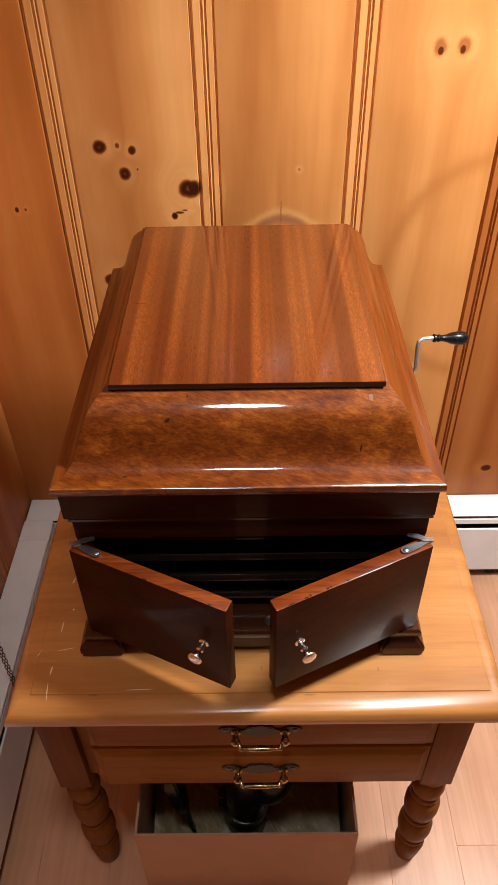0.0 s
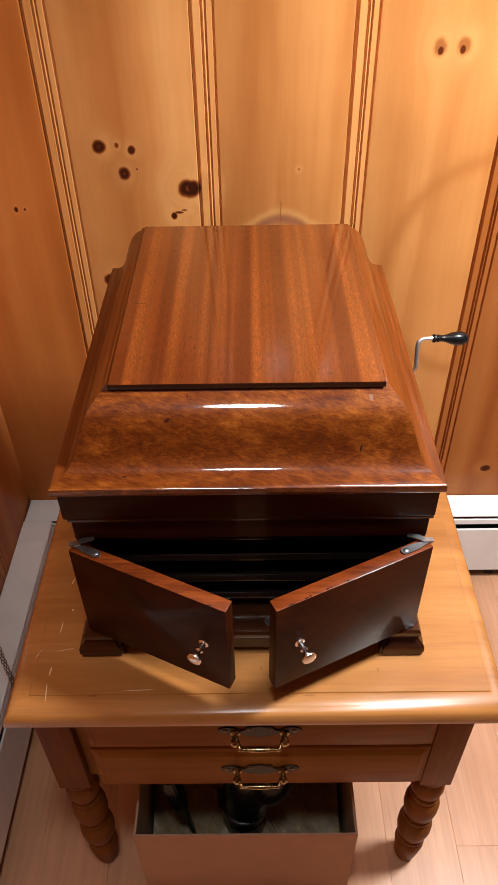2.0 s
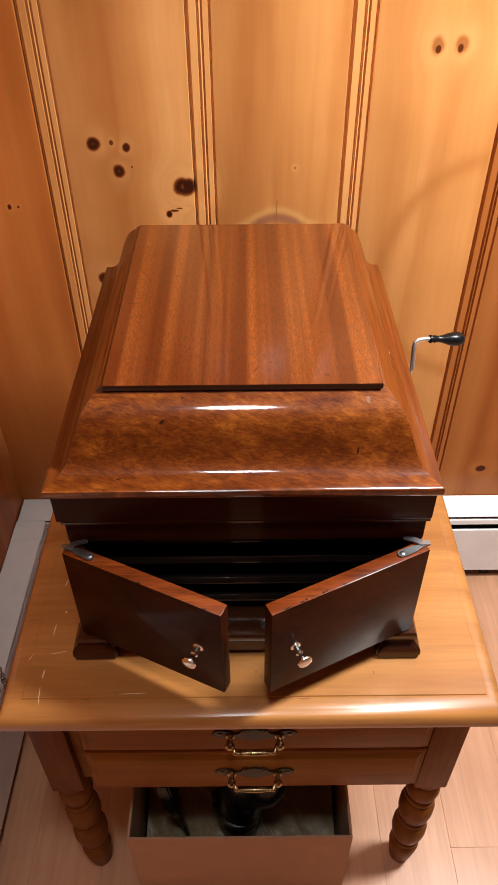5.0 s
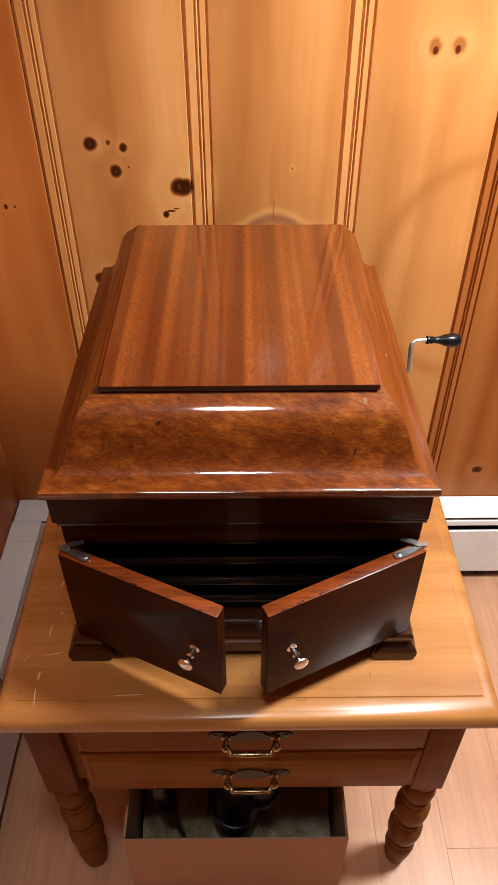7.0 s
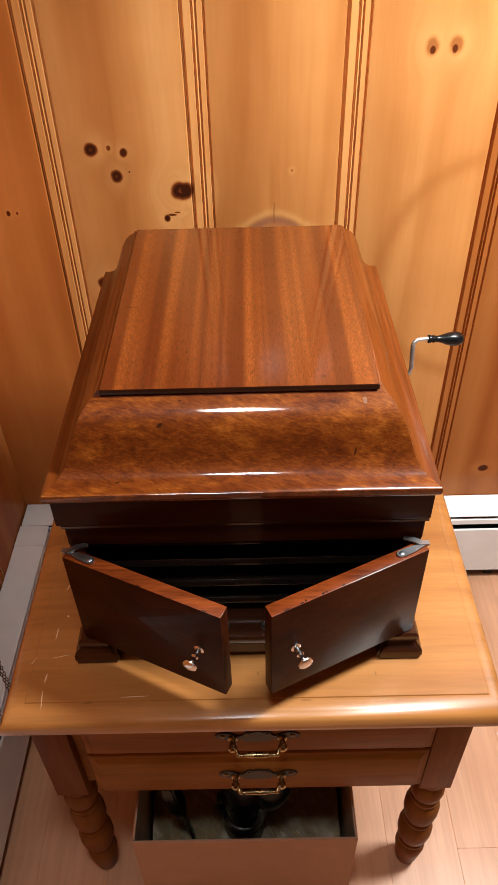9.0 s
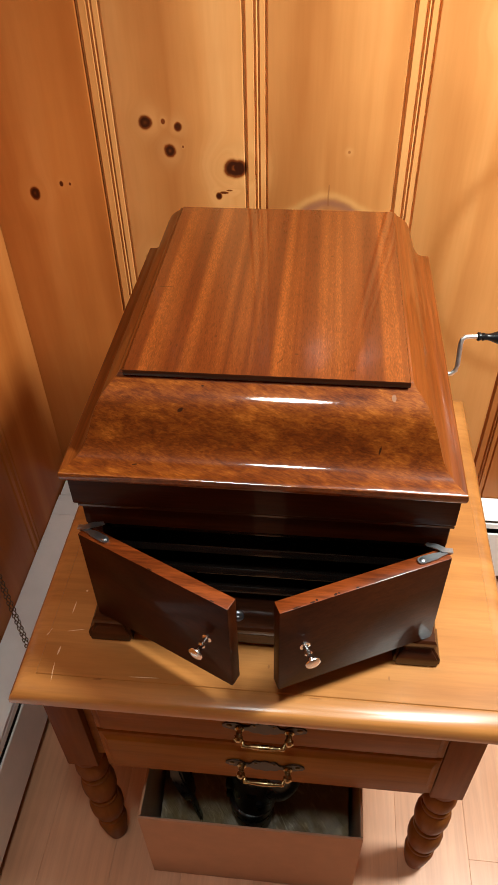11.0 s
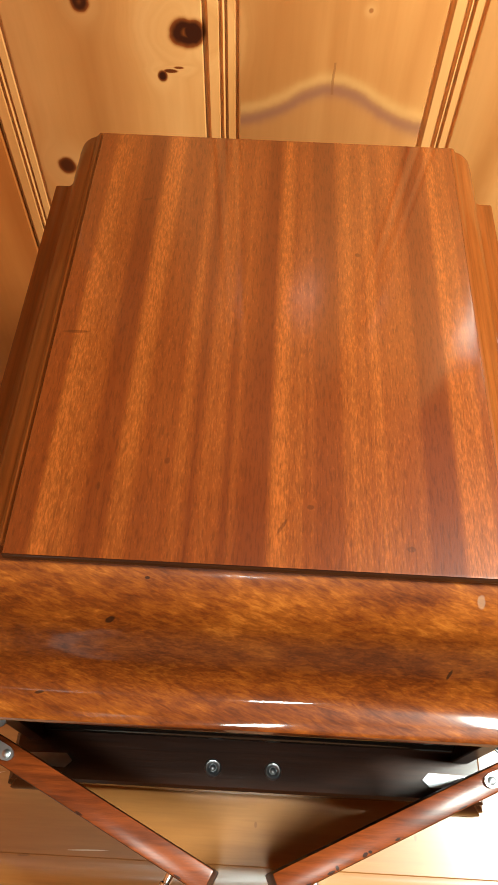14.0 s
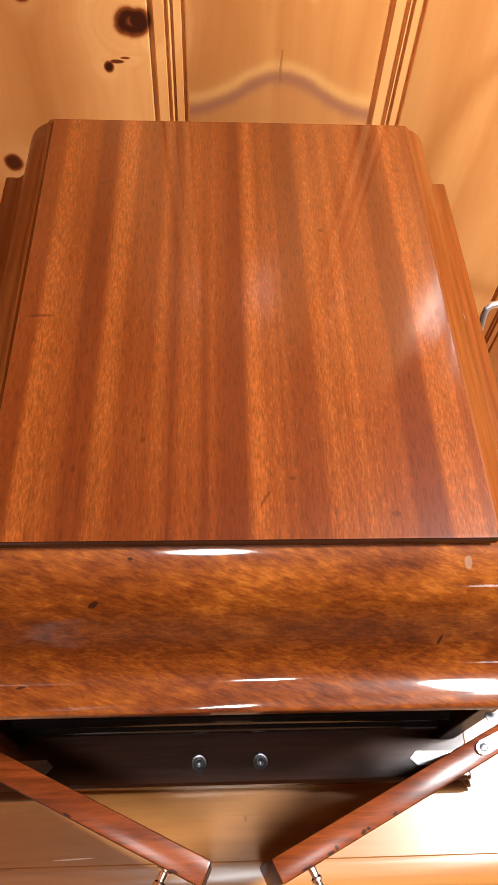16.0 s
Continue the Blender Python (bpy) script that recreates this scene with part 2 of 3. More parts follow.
def marks(m, spots, colour, amount):
    """Small stains or scratches: x, y, half length, half width, turn in degrees, seen from above."""
    nt = m.node_tree
    b = nt.nodes["Principled BSDF"]
    base = b.inputs["Base Color"].links[0].from_socket
    g = nt.nodes.new("ShaderNodeNewGeometry").outputs["Position"]
    sep = nt.nodes.new("ShaderNodeSeparateXYZ")
    nt.links.new(g, sep.inputs[0])
    wob = mth(nt, "MULTIPLY", mth(nt, "SUBTRACT", noise_tex(nt, g, 300.0, 3), 0.5), 1.2)
    total = None
    for x, y, a, w, turn in spots:
        c, s = math.cos(radians(turn)), math.sin(radians(turn))
        dx, dy = mth(nt, "SUBTRACT", sep.outputs[0], x), mth(nt, "SUBTRACT", sep.outputs[1], y)
        u = mth(nt, "DIVIDE", mth(nt, "ADD", mth(nt, "MULTIPLY", dx, c), mth(nt, "MULTIPLY", dy, s)), a)
        v = mth(nt, "DIVIDE", mth(nt, "SUBTRACT", mth(nt, "MULTIPLY", dy, c), mth(nt, "MULTIPLY", dx, s)), w)
        d = mth(nt, "ADD", mth(nt, "ADD", mth(nt, "MULTIPLY", u, u), mth(nt, "MULTIPLY", v, v)), wob)
        k = nt.nodes.new("ShaderNodeMapRange")
        for i, val in ((1, 1.3), (2, 0.6), (3, 0.0), (4, amount)):
            k.inputs[i].default_value = val
        nt.links.new(d, k.inputs[0])
        total = k.outputs[0] if total is None else mth(nt, "MAXIMUM", total, k.outputs[0])
    nt.links.new(mix(nt, total, base, colour), b.inputs["Base Color"])


PINE = pine("knotty_pine", KNOTS)
PINE_RED = pine("reddish_heart_pine", KNOTS[14:15], (0.62, 0.46, 0.34))
# corner board: its own redder tone, tinted darker still for the shadow there
PINE_WARM = pine("warm_shaded_pine", KNOTS[15:18], (0.78, 0.60, 0.45))
# knot-poor pine, its tint darkened to stand for shadow on the west wall
PINE_PLAIN = pine("plain_shaded_pine", KNOTS[-1:], (0.70, 0.52, 0.37))
LAMINATE = wood("floor_laminate", (0.54, 0.270, 0.145), (0.62, 0.325, 0.185), (0.67, 0.365, 0.215), (1, 0.05, 1), 20, 120, 0.34, 0.15, 0.2, 0.08, 0.12)
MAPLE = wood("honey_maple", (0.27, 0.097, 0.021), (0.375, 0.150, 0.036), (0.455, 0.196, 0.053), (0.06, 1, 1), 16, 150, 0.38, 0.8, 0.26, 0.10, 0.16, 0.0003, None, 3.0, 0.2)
# drawer and rail maple, darkened because little light reaches below the top
MAPLE_FRONT = wood("shaded_maple_front", (0.195, 0.066, 0.009), (0.255, 0.095, 0.014), (0.31, 0.122, 0.020), (0.06, 1, 1), 16, 150, 0.5, 0.05, 0.25, 0.06, 0.16, 0.0003, None, 3.0, 0.05)
# leg maple: the table's wood with its dimmer light put into the colour
MAPLE_UP = wood("shaded_maple_upright", (0.135, 0.040, 0.006), (0.178, 0.056, 0.009), (0.22, 0.074, 0.013), (1, 1, 0.06), 16, 150, 0.5, 0.06, 0.25, 0.06, 0.14, 0.0003, None, 3.0, 0.05)
RIBBON = wood("ribbon_mahogany", (0.088, 0.0158, 0.0027), (0.119, 0.0240, 0.0038), (0.150, 0.0350, 0.0056), (1, 0.010, 1), 58, 700, 0.42, 1.0, 0.085, 0.0, 0.30, 0.0003, (1, 0.12, 1), 1.6, 0.1, (0.36, 0.50, 0.64), (0.34, 0.52), 0.68, 1.75)
FLAME = flame_wood("flame_mahogany")
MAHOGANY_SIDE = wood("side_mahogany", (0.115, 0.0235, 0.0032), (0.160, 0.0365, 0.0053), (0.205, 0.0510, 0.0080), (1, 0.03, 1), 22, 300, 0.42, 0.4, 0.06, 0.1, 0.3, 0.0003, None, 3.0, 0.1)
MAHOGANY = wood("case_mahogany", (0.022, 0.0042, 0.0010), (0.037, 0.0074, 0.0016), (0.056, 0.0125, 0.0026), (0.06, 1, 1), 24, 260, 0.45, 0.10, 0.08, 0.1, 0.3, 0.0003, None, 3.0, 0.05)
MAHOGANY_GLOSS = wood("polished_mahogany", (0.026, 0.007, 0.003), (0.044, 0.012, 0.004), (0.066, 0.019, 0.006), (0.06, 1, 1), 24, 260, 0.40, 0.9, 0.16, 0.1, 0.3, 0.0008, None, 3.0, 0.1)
# door wood lightened, with the light on its top edge put into the colour
MAHOGANY_EDGE = wood("lit_edge_mahogany", (0.085, 0.0150, 0.0026), (0.150, 0.0285, 0.0046), (0.215, 0.0450, 0.0075), (0.1, 1, 1), 30, 260, 0.42, 0.40, 0.26, 0.1, 0.45, 0.0012, None, 3.0, 0.05)
marks(MAPLE, [(-0.259, 0.6745, 0.006, 0.0011, 85), (-0.257, 0.740, 0.009, 0.0008, 88), (-0.255, 0.818, 0.006, 0.0009, 75), (-0.2585, 0.645, 0.012, 0.0006, 95), (-0.142, 0.6465, 0.018, 0.0006, 2),
              (-0.245, 0.7055, 0.012, 0.0005, 12), (-0.247, 0.768, 0.0015, 0.0015, 0), (-0.28, 0.70, 0.006, 0.0006, 60)], (0.80, 0.60, 0.42), 0.75)
marks(MAPLE, [(-0.240, 0.804, 0.006, 0.0012, 10), (0.011, 0.675, 0.0015, 0.0025, 0), (0.16, 0.672, 0.0012, 0.003, 0), (-0.20, 0.640, 0.006, 0.0012, 4), (0.07, 0.638, 0.008, 0.001, 0)], (0.16, 0.055, 0.016), 0.5)
marks(RIBBON, [(-0.134, 0.949, 0.009, 0.0013, 2), (0.063, 1.035, 0.002, 0.002, 0), (0.029, 0.823, 0.0022, 0.0016, 0), (0.088, 0.799, 0.0025, 0.0018, 0), (-0.101, 1.086, 0.004, 0.0014, 20),
               (0.012, 0.809, 0.006, 0.001, 60), (-0.06, 0.85, 0.0015, 0.0025, 0), (0.11, 0.90, 0.001, 0.003, 0), (-0.10, 0.83, 0.001, 0.003, 0)], (0.04, 0.009, 0.002), 0.55)
marks(FLAME, [(-0.0860, 0.7570, 0.0030, 0.0012, 20), (0.119, 0.743, 0.0022, 0.0010, 60), (-0.133, 0.724, 0.0030, 0.0009, 10), (-0.065, 0.7780, 0.0016, 0.0008, 0)], (0.014, 0.005, 0.002), 0.85)
marks(FLAME, [(0.1295, 0.7745, 0.0022, 0.0036, 0)], (0.30, 0.21, 0.14), 0.35)
marks(MAHOGANY_EDGE, [(0.0593, 0.6372, 0.003, 0.001, 25), (0.0634, 0.6402, 0.0012, 0.0016, 25), (0.0825, 0.6489, 0.0022, 0.0014, 40), (0.086, 0.6508, 0.0014, 0.001, 0), (0.1053, 0.6593, 0.002, 0.0009, 25), (0.0422, 0.6288, 0.004, 0.0007, 25), (0.1524, 0.6814, 0.004, 0.0007, 25), (-0.044, 0.6297, 0.003, 0.0007, -25), (-0.1163, 0.6641, 0.003, 0.0007, -25)], (0.010, 0.004, 0.002), 0.9)
EBONY = plain("black_stain", (0.012, 0.008, 0.006), 0.22, 0, 0.2, 40, 0.6)
WHITE = plain("white_enamel", (0.82, 0.81, 0.79), 0.42, 0, 0.05, 12)
SLOT = plain("dark_slot", (0.02, 0.02, 0.02), 0.7)
CARD = plain("cardboard", (0.40, 0.215, 0.125), 0.75, 0, 0.07, 25, 0, 0.3, 0.0004)
CARD_IN = plain("pale_cardboard_lining", (0.36, 0.30, 0.23), 0.8, 0, 0.1, 25, 0, 0.3, 0.0004)
NICKEL = plain("nickel", (0.76, 0.74, 0.72), 0.22, 1.0, 0.08, 60)
CRANK_STEEL = plain("satin_nickel", (0.80, 0.78, 0.75), 0.42, 1.0, 0.08, 60)
PEWTER = plain("worn_nickel", (0.34, 0.34, 0.35), 0.34, 1.0, 0.15, 60)
BRASS = plain("antique_brass", (0.36, 0.27, 0.13), 0.26, 1.0, 0.35, 90)
BRASS_DARK = plain("dark_antique_brass", (0.13, 0.085, 0.04), 0.38, 1.0, 0.4, 90)
PLATE = plain("blackened_brass", (0.030, 0.016, 0.007), 0.5, 0.2, 0.5, 120)
BLACK = plain("black_enamel", (0.006, 0.006, 0.007), 0.28, 0, 0.2, 40, 0.0, 0.3)
CEILING = plain("ceiling_paint", (0.50, 0.47, 0.42), 0.8, 0, 0.03, 4)


def film_material():
    m, nt, b = material("clear_plastic_wrap")
    _, p, _ = place(nt)
    n = noise_tex(nt, p, 30.0, 4, 0.6, 1.0)
    skew = node(nt, "VectorRotate", (p, None, None, 0.9)).outputs[0]
    folds = noise_tex(nt, scaled(nt, skew, 0.16, 1.0, 0.6), 95.0, 4, 0.6, 0.8)
    col = ramp(nt, n, ((0.3, (0.125, 0.084, 0.032)), (0.7, (0.22, 0.155, 0.065))))
    col = mix(nt, ramp(nt, folds, ((0.56, (0.0, 0.0, 0.0)), (0.72, (0.8, 0.8, 0.8)))), col, (0.42, 0.34, 0.19))
    nt.links.new(col, b.inputs["Base Color"])
    b.inputs["Roughness"].default_value = 0.42
    b.inputs["Coat Weight"].default_value = 0.08
    bump(nt, b, folds, 0.003, 0.6)
    return m


WRAP = film_material()


# ---- mesh helpers ----
def finish(name, bm, mats, parent=None, label="", smooth=35):
    me = bpy.data.meshes.new(name)
    bmesh.ops.recalc_face_normals(bm, faces=bm.faces)
    for f in bm.faces:
        f.smooth = True
    for e in bm.edges:
        if len(e.link_faces) == 2 and e.calc_face_angle(0) > radians(smooth):
            e.smooth = False
    bm.to_mesh(me)
    bm.free()
    for m in mats if isinstance(mats, (list, tuple)) else [mats]:
        me.materials.append(m)
    ob = new(name, me)
    if parent:
        ob.parent = parent
    if label:
        ob["label"] = label
    return ob


def part(name, bm, mat, parent, label=""):
    return finish(name, bm, mat, parent, label)


def empty(name, label, category, group="", kind="", at=(0, 0, 0)):
    ob = new(name)
    ob.location = at
    return tagged(ob, label, category, group, kind)


def box(x0, x1, y0, y1, z0, z1, bevel=0.0, seg=2, bm=None):
    own = bm is None
    b = bmesh.new()
    vs = bmesh.ops.create_cube(b, size=1)["verts"]
    for v in vs:
        v.co = Vector(((x0 + x1) / 2 + v.co.x * (x1 - x0), (y0 + y1) / 2 + v.co.y * (y1 - y0), (z0 + z1) / 2 + v.co.z * (z1 - z0)))
    if bevel:
        bmesh.ops.bevel(b, geom=b.edges[:], offset=bevel, segments=seg, affect="EDGES", profile=0.5)
    if own:
        return b
    me = bpy.data.meshes.new("tmp")
    b.to_mesh(me)
    b.free()
    bm.from_mesh(me)
    bpy.data.meshes.remove(me)
    return bm


def lathe(profile, seg=24, bm=None, m=None):
    """profile: (radius, height) pairs about z; m places it."""
    bm = bm or bmesh.new()
    m = m or Matrix()
    rings = []
    for r, h in profile:
        rings.append([bm.verts.new(m @ Vector((max(r, 1e-5) * math.cos(2 * math.pi * i / seg), max(r, 1e-5) * math.sin(2 * math.pi * i / seg), h))) for i in range(seg)])
    for a, b in zip(rings, rings[1:]):
        for i in range(seg):
            bm.faces.new((a[i], a[(i + 1) % seg], b[(i + 1) % seg], b[i]))
    bm.faces.new(rings[0][::-1])
    bm.faces.new(rings[-1])
    return bm


def tube(points, radius, seg=10, bm=None, radii=None):
    bm = bm or bmesh.new()
    pts = [Vector(p) for p in points]
    rings = []
    for i, p in enumerate(pts):
        d = (pts[min(i + 1, len(pts) - 1)] - pts[max(i - 1, 0)]).normalized()
        q = d.to_track_quat("Z", "Y")
        r = radii[i] if radii else radius
        rings.append([bm.verts.new(p + q @ Vector((r * math.cos(2 * math.pi * k / seg), r * math.sin(2 * math.pi * k / seg), 0))) for k in range(seg)])
    for a, b in zip(rings, rings[1:]):
        for i in range(seg):
            bm.faces.new((a[i], a[(i + 1) % seg], b[(i + 1) % seg], b[i]))
    bm.faces.new(rings[0][::-1])
    bm.faces.new(rings[-1])
    return bm


def rings_rect(rects, bm=None, cap_low=True, cap_top=True):
    """Loft of stacked rectangles (x0, x1, y0, y1, z); face_side is the order south, east, north, west."""
    bm = bm or bmesh.new()
    loops = [[bm.verts.new(c) for c in ((x0, y0, z), (x1, y0, z), (x1, y1, z), (x0, y1, z))] for x0, x1, y0, y1, z in rects]
    for a, b in zip(loops, loops[1:]):
        for i in range(4):
            f = bm.faces.new((a[i], a[(i + 1) % 4], b[(i + 1) % 4], b[i]))
            f.material_index = 0 if i in (0, 2) else 1
    if cap_low:
        bm.faces.new(loops[0][::-1])
    if cap_top:
        bm.faces.new(loops[-1])
    return bm


def prism(outline, y0, y1, bm=None, axis="y"):
    """Extrudes a closed outline of (a, b) pairs: along y (a=x, b=z), x (a=y, b=z) or z (a=x, b=y)."""
    bm = bm or bmesh.new()
    to = {"y": lambda a, b, c: (a, c, b), "x": lambda a, b, c: (c, a, b), "z": lambda a, b, c: (a, b, c)}[axis]
    lo = [bm.verts.new(to(a, b, y0)) for a, b in outline]
    hi = [bm.verts.new(to(a, b, y1)) for a, b in outline]
    n = len(lo)
    for i in range(n):
        bm.faces.new((lo[i], lo[(i + 1) % n], hi[(i + 1) % n], hi[i]))
    bm.faces.new(lo[::-1])
    bm.faces.new(hi)
    return bm


def moved(bm, m):
    bmesh.ops.transform(bm, matrix=m, verts=bm.verts)
    return bm


# ---- the room ----
WX, NY, EX, SY, TOP = -0.525, 1.365, 4.0, -4.4, 2.66
PITCH = 0.2425

floor = tagged(part("floor", box(WX - 0.1, EX + 0.1, SY - 0.1, NY + 0.1, -0.06, -0.012), SLOT, None), "pale pinkish wood-look laminate plank floor", "floor", "", "structure")
ceiling = tagged(part("ceiling", box(WX - 0.1, EX + 0.1, SY - 0.1, NY + 0.1, TOP, TOP + 0.1), CEILING, None), "plain off-white ceiling", "ceiling", "", "structure")
wall_north = tagged(part("wall_north", box(WX - 0.1, EX + 0.1, NY + 0.02, NY + 0.12, -0.012, TOP), SLOT, None), "varnished knotty pine board wall with beaded grooves", "wall", "", "structure")
wall_west = tagged(part("wall_west", box(WX - 0.12, WX - 0.02, SY - 0.1, NY + 0.02, -0.012, TOP), SLOT, None), "varnished pine board wall with beaded grooves", "wall", "", "structure")
wall_east = tagged(part("wall_east", box(EX, EX + 0.1, SY - 0.1, NY + 0.02, -0.012, TOP), PINE_PLAIN, None), "plain varnished pine wall", "wall", "", "structure")
wall_south = tagged(part("wall_south", box(WX - 0.02, EX, SY - 0.1, SY, -0.012, TOP), PINE_PLAIN, None), "plain varnished pine wall", "wall", "", "structure")


def board_mesh(width, height):
    """A panelling board: a deep joint, a flat fillet, a bead between two quirks, a second fillet, a last quirk, then the plain face."""
    mm = [(0.0, -7.0), (2.4, -6.6), (4.4, -1.0), (5.6, 0), (15.6, 0), (16.8, -4.2), (18.2, -4.6), (19.2, -1.4), (20.6, -0.1), (22.0, -1.4), (23.0, -4.6), (24.4, -4.0), (25.6, 0),
          (32.6, 0), (33.8, -4.6), (35.8, -5.0), (37.2, -0.8), (39.0, 0), (width * 1000 - 1.5, 0), (width * 1000 - 0.4, -2.0), (width * 1000 - 0.4, -16), (0.0, -16)]
    return prism([(a / 1000, -b / 1000) for a, b in mm], 0, height, axis="z")


def boards(parent, mat, n, pitch, where):
    me = None
    for i in range(n):
        if me is None:
            ob = part("board", board_mesh(pitch, TOP - 0.004), mat, parent)
            me = ob.data
        else:
            ob = new("board", me)
            ob.parent = parent
        ob.matrix_basis = where(i)


boards(wall_north, PINE, 19, PITCH, lambda i: pose(-0.567 + PITCH * i, NY, 0.0))
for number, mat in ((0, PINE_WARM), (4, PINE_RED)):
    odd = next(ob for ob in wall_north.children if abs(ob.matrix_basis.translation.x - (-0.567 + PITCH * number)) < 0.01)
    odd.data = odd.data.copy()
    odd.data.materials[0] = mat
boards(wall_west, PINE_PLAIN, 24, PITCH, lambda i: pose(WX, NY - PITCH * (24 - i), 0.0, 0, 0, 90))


# ---- baseboard heaters ----
def heater(name, length, label, m, joints=()):
    """Runs along local x; its back is at y = 0 and its front faces -y."""
    h = empty(name, label, "heater", "baseboard heaters")
    D, H = 0.066, 0.228
    part("back_plate", box(0, length, -0.008, -0.001, 0.012, H - 0.003), WHITE, h)
    part("top_cover", prism([(-0.001, H), (-D + 0.004, H), (-D, H - 0.002), (-D, H - 0.004), (-D + 0.003, H - 0.004), (-D + 0.005, H - 0.003), (-0.001, H - 0.003)], 0, length, axis="x"), WHITE, h)
    part("damper", prism([(-D + 0.005, H - 0.014), (-D + 0.001, H - 0.016), (-D, H - 0.029), (-D + 0.003, H - 0.029), (-D + 0.007, H - 0.017)], 0.002, length - 0.002, axis="x"), WHITE, h)
    part("front_panel", prism([(-D + 0.002, 0.182), (-D - 0.001, 0.179), (-D - 0.001, 0.034), (-D + 0.006, 0.026), (-D + 0.010, 0.028), (-D + 0.002, 0.038), (-D + 0.002, 0.182)][:-1], 0, length, axis="x"), WHITE, h)
    part("element", box(0.01, length - 0.01, -0.05, -0.012, 0.055, 0.11), SLOT, h)
    # dark sheet added to stand for the shade inside the casing
    part("inner_shade", box(0.003, length - 0.003, -D + 0.012, -D + 0.014, 0.03, H - 0.008), SLOT, h)
    for x in (0.06, length / 2, length - 0.06):
        part("bracket", box(x, x + 0.02, -D + 0.015, -0.008, 0.0, 0.2), SLOT, h)
    for x in joints:
        part("joint_strip", box(x, x + 0.04, -D - 0.002, -0.001, H + 0.0002, H + 0.0012, 0.0003, 1), WHITE, h)
    h.matrix_basis = m
    return h


heater("baseboard_heater", 2.2, "white enamelled baseboard heater along the pine wall", pose(WX + 0.004, NY - 0.001, 0))
heater("baseboard_heater", 2.6, "white enamelled baseboard heater along the side wall", pose(WX + 0.001, NY - 0.07 - 2.6, 0, 0, 0, 90), (0.9, 1.7, 2.54))


# ---- side table ----
T = 0.62
TX0, TX1, TY0, TY1 = -0.309, 0.318, 0.611, 1.235

table = empty("side_table", "honey maple side table with turned legs and two-drawer front", "table")


def tabletop():
    rects = []
    for inset, z in ((0.012, T - 0.034), (0.004, T - 0.031), (0.0, T - 0.024), (0.0005, T - 0.017), (0.003, T - 0.010), (0.008, T - 0.0055), (0.016, T - 0.0025), (0.026, T - 0.0012), (0.0295, T - 0.0014), (0.0305, T)):
        rects.append((TX0 + inset, TX1 - inset * 0.75, TY0 + inset, TY1 - inset, z))
    return rings_rect(rects)


part("tabletop", tabletop(), MAPLE, table)
LX, LY0, LY1 = 0.272, 0.672, 1.18


def leg_mesh():
    b = box(-0.024, 0.024, -0.024, 0.024, 0.335, T - 0.034, 0.002, 2)
    prof = [(0.013, 0.0), (0.0165, 0.004), (0.020, 0.022), (0.0235, 0.05), (0.0255, 0.068), (0.0245, 0.080), (0.0205, 0.086), (0.0240, 0.090), (0.0240, 0.096), (0.0205, 0.100),
            (0.0250, 0.108), (0.0285, 0.130), (0.0285, 0.148), (0.0245, 0.166), (0.0205, 0.170), (0.0245, 0.174), (0.0245, 0.180), (0.0205, 0.184),
            (0.0250, 0.192), (0.0280, 0.212), (0.0280, 0.232), (0.0240, 0.250), (0.0200, 0.254), (0.0240, 0.258), (0.0240, 0.264), (0.0200, 0.268),
            (0.0240, 0.276), (0.0265, 0.292), (0.0255, 0.310), (0.0205, 0.318), (0.0235, 0.324), (0.0235, 0.337)]
    return lathe(prof, 20, b)


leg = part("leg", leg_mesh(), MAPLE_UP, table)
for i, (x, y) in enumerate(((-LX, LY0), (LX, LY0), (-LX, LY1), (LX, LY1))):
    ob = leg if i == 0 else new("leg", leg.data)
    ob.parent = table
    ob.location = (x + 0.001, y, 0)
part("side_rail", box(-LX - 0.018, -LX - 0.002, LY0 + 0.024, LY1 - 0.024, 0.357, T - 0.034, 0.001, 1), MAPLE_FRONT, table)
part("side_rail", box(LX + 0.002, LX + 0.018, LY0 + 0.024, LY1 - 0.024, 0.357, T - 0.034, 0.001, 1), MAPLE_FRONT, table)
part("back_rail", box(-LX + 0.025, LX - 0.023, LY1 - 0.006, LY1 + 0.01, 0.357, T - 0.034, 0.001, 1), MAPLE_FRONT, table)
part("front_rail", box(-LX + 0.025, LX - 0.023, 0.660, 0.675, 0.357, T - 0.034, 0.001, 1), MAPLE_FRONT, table)


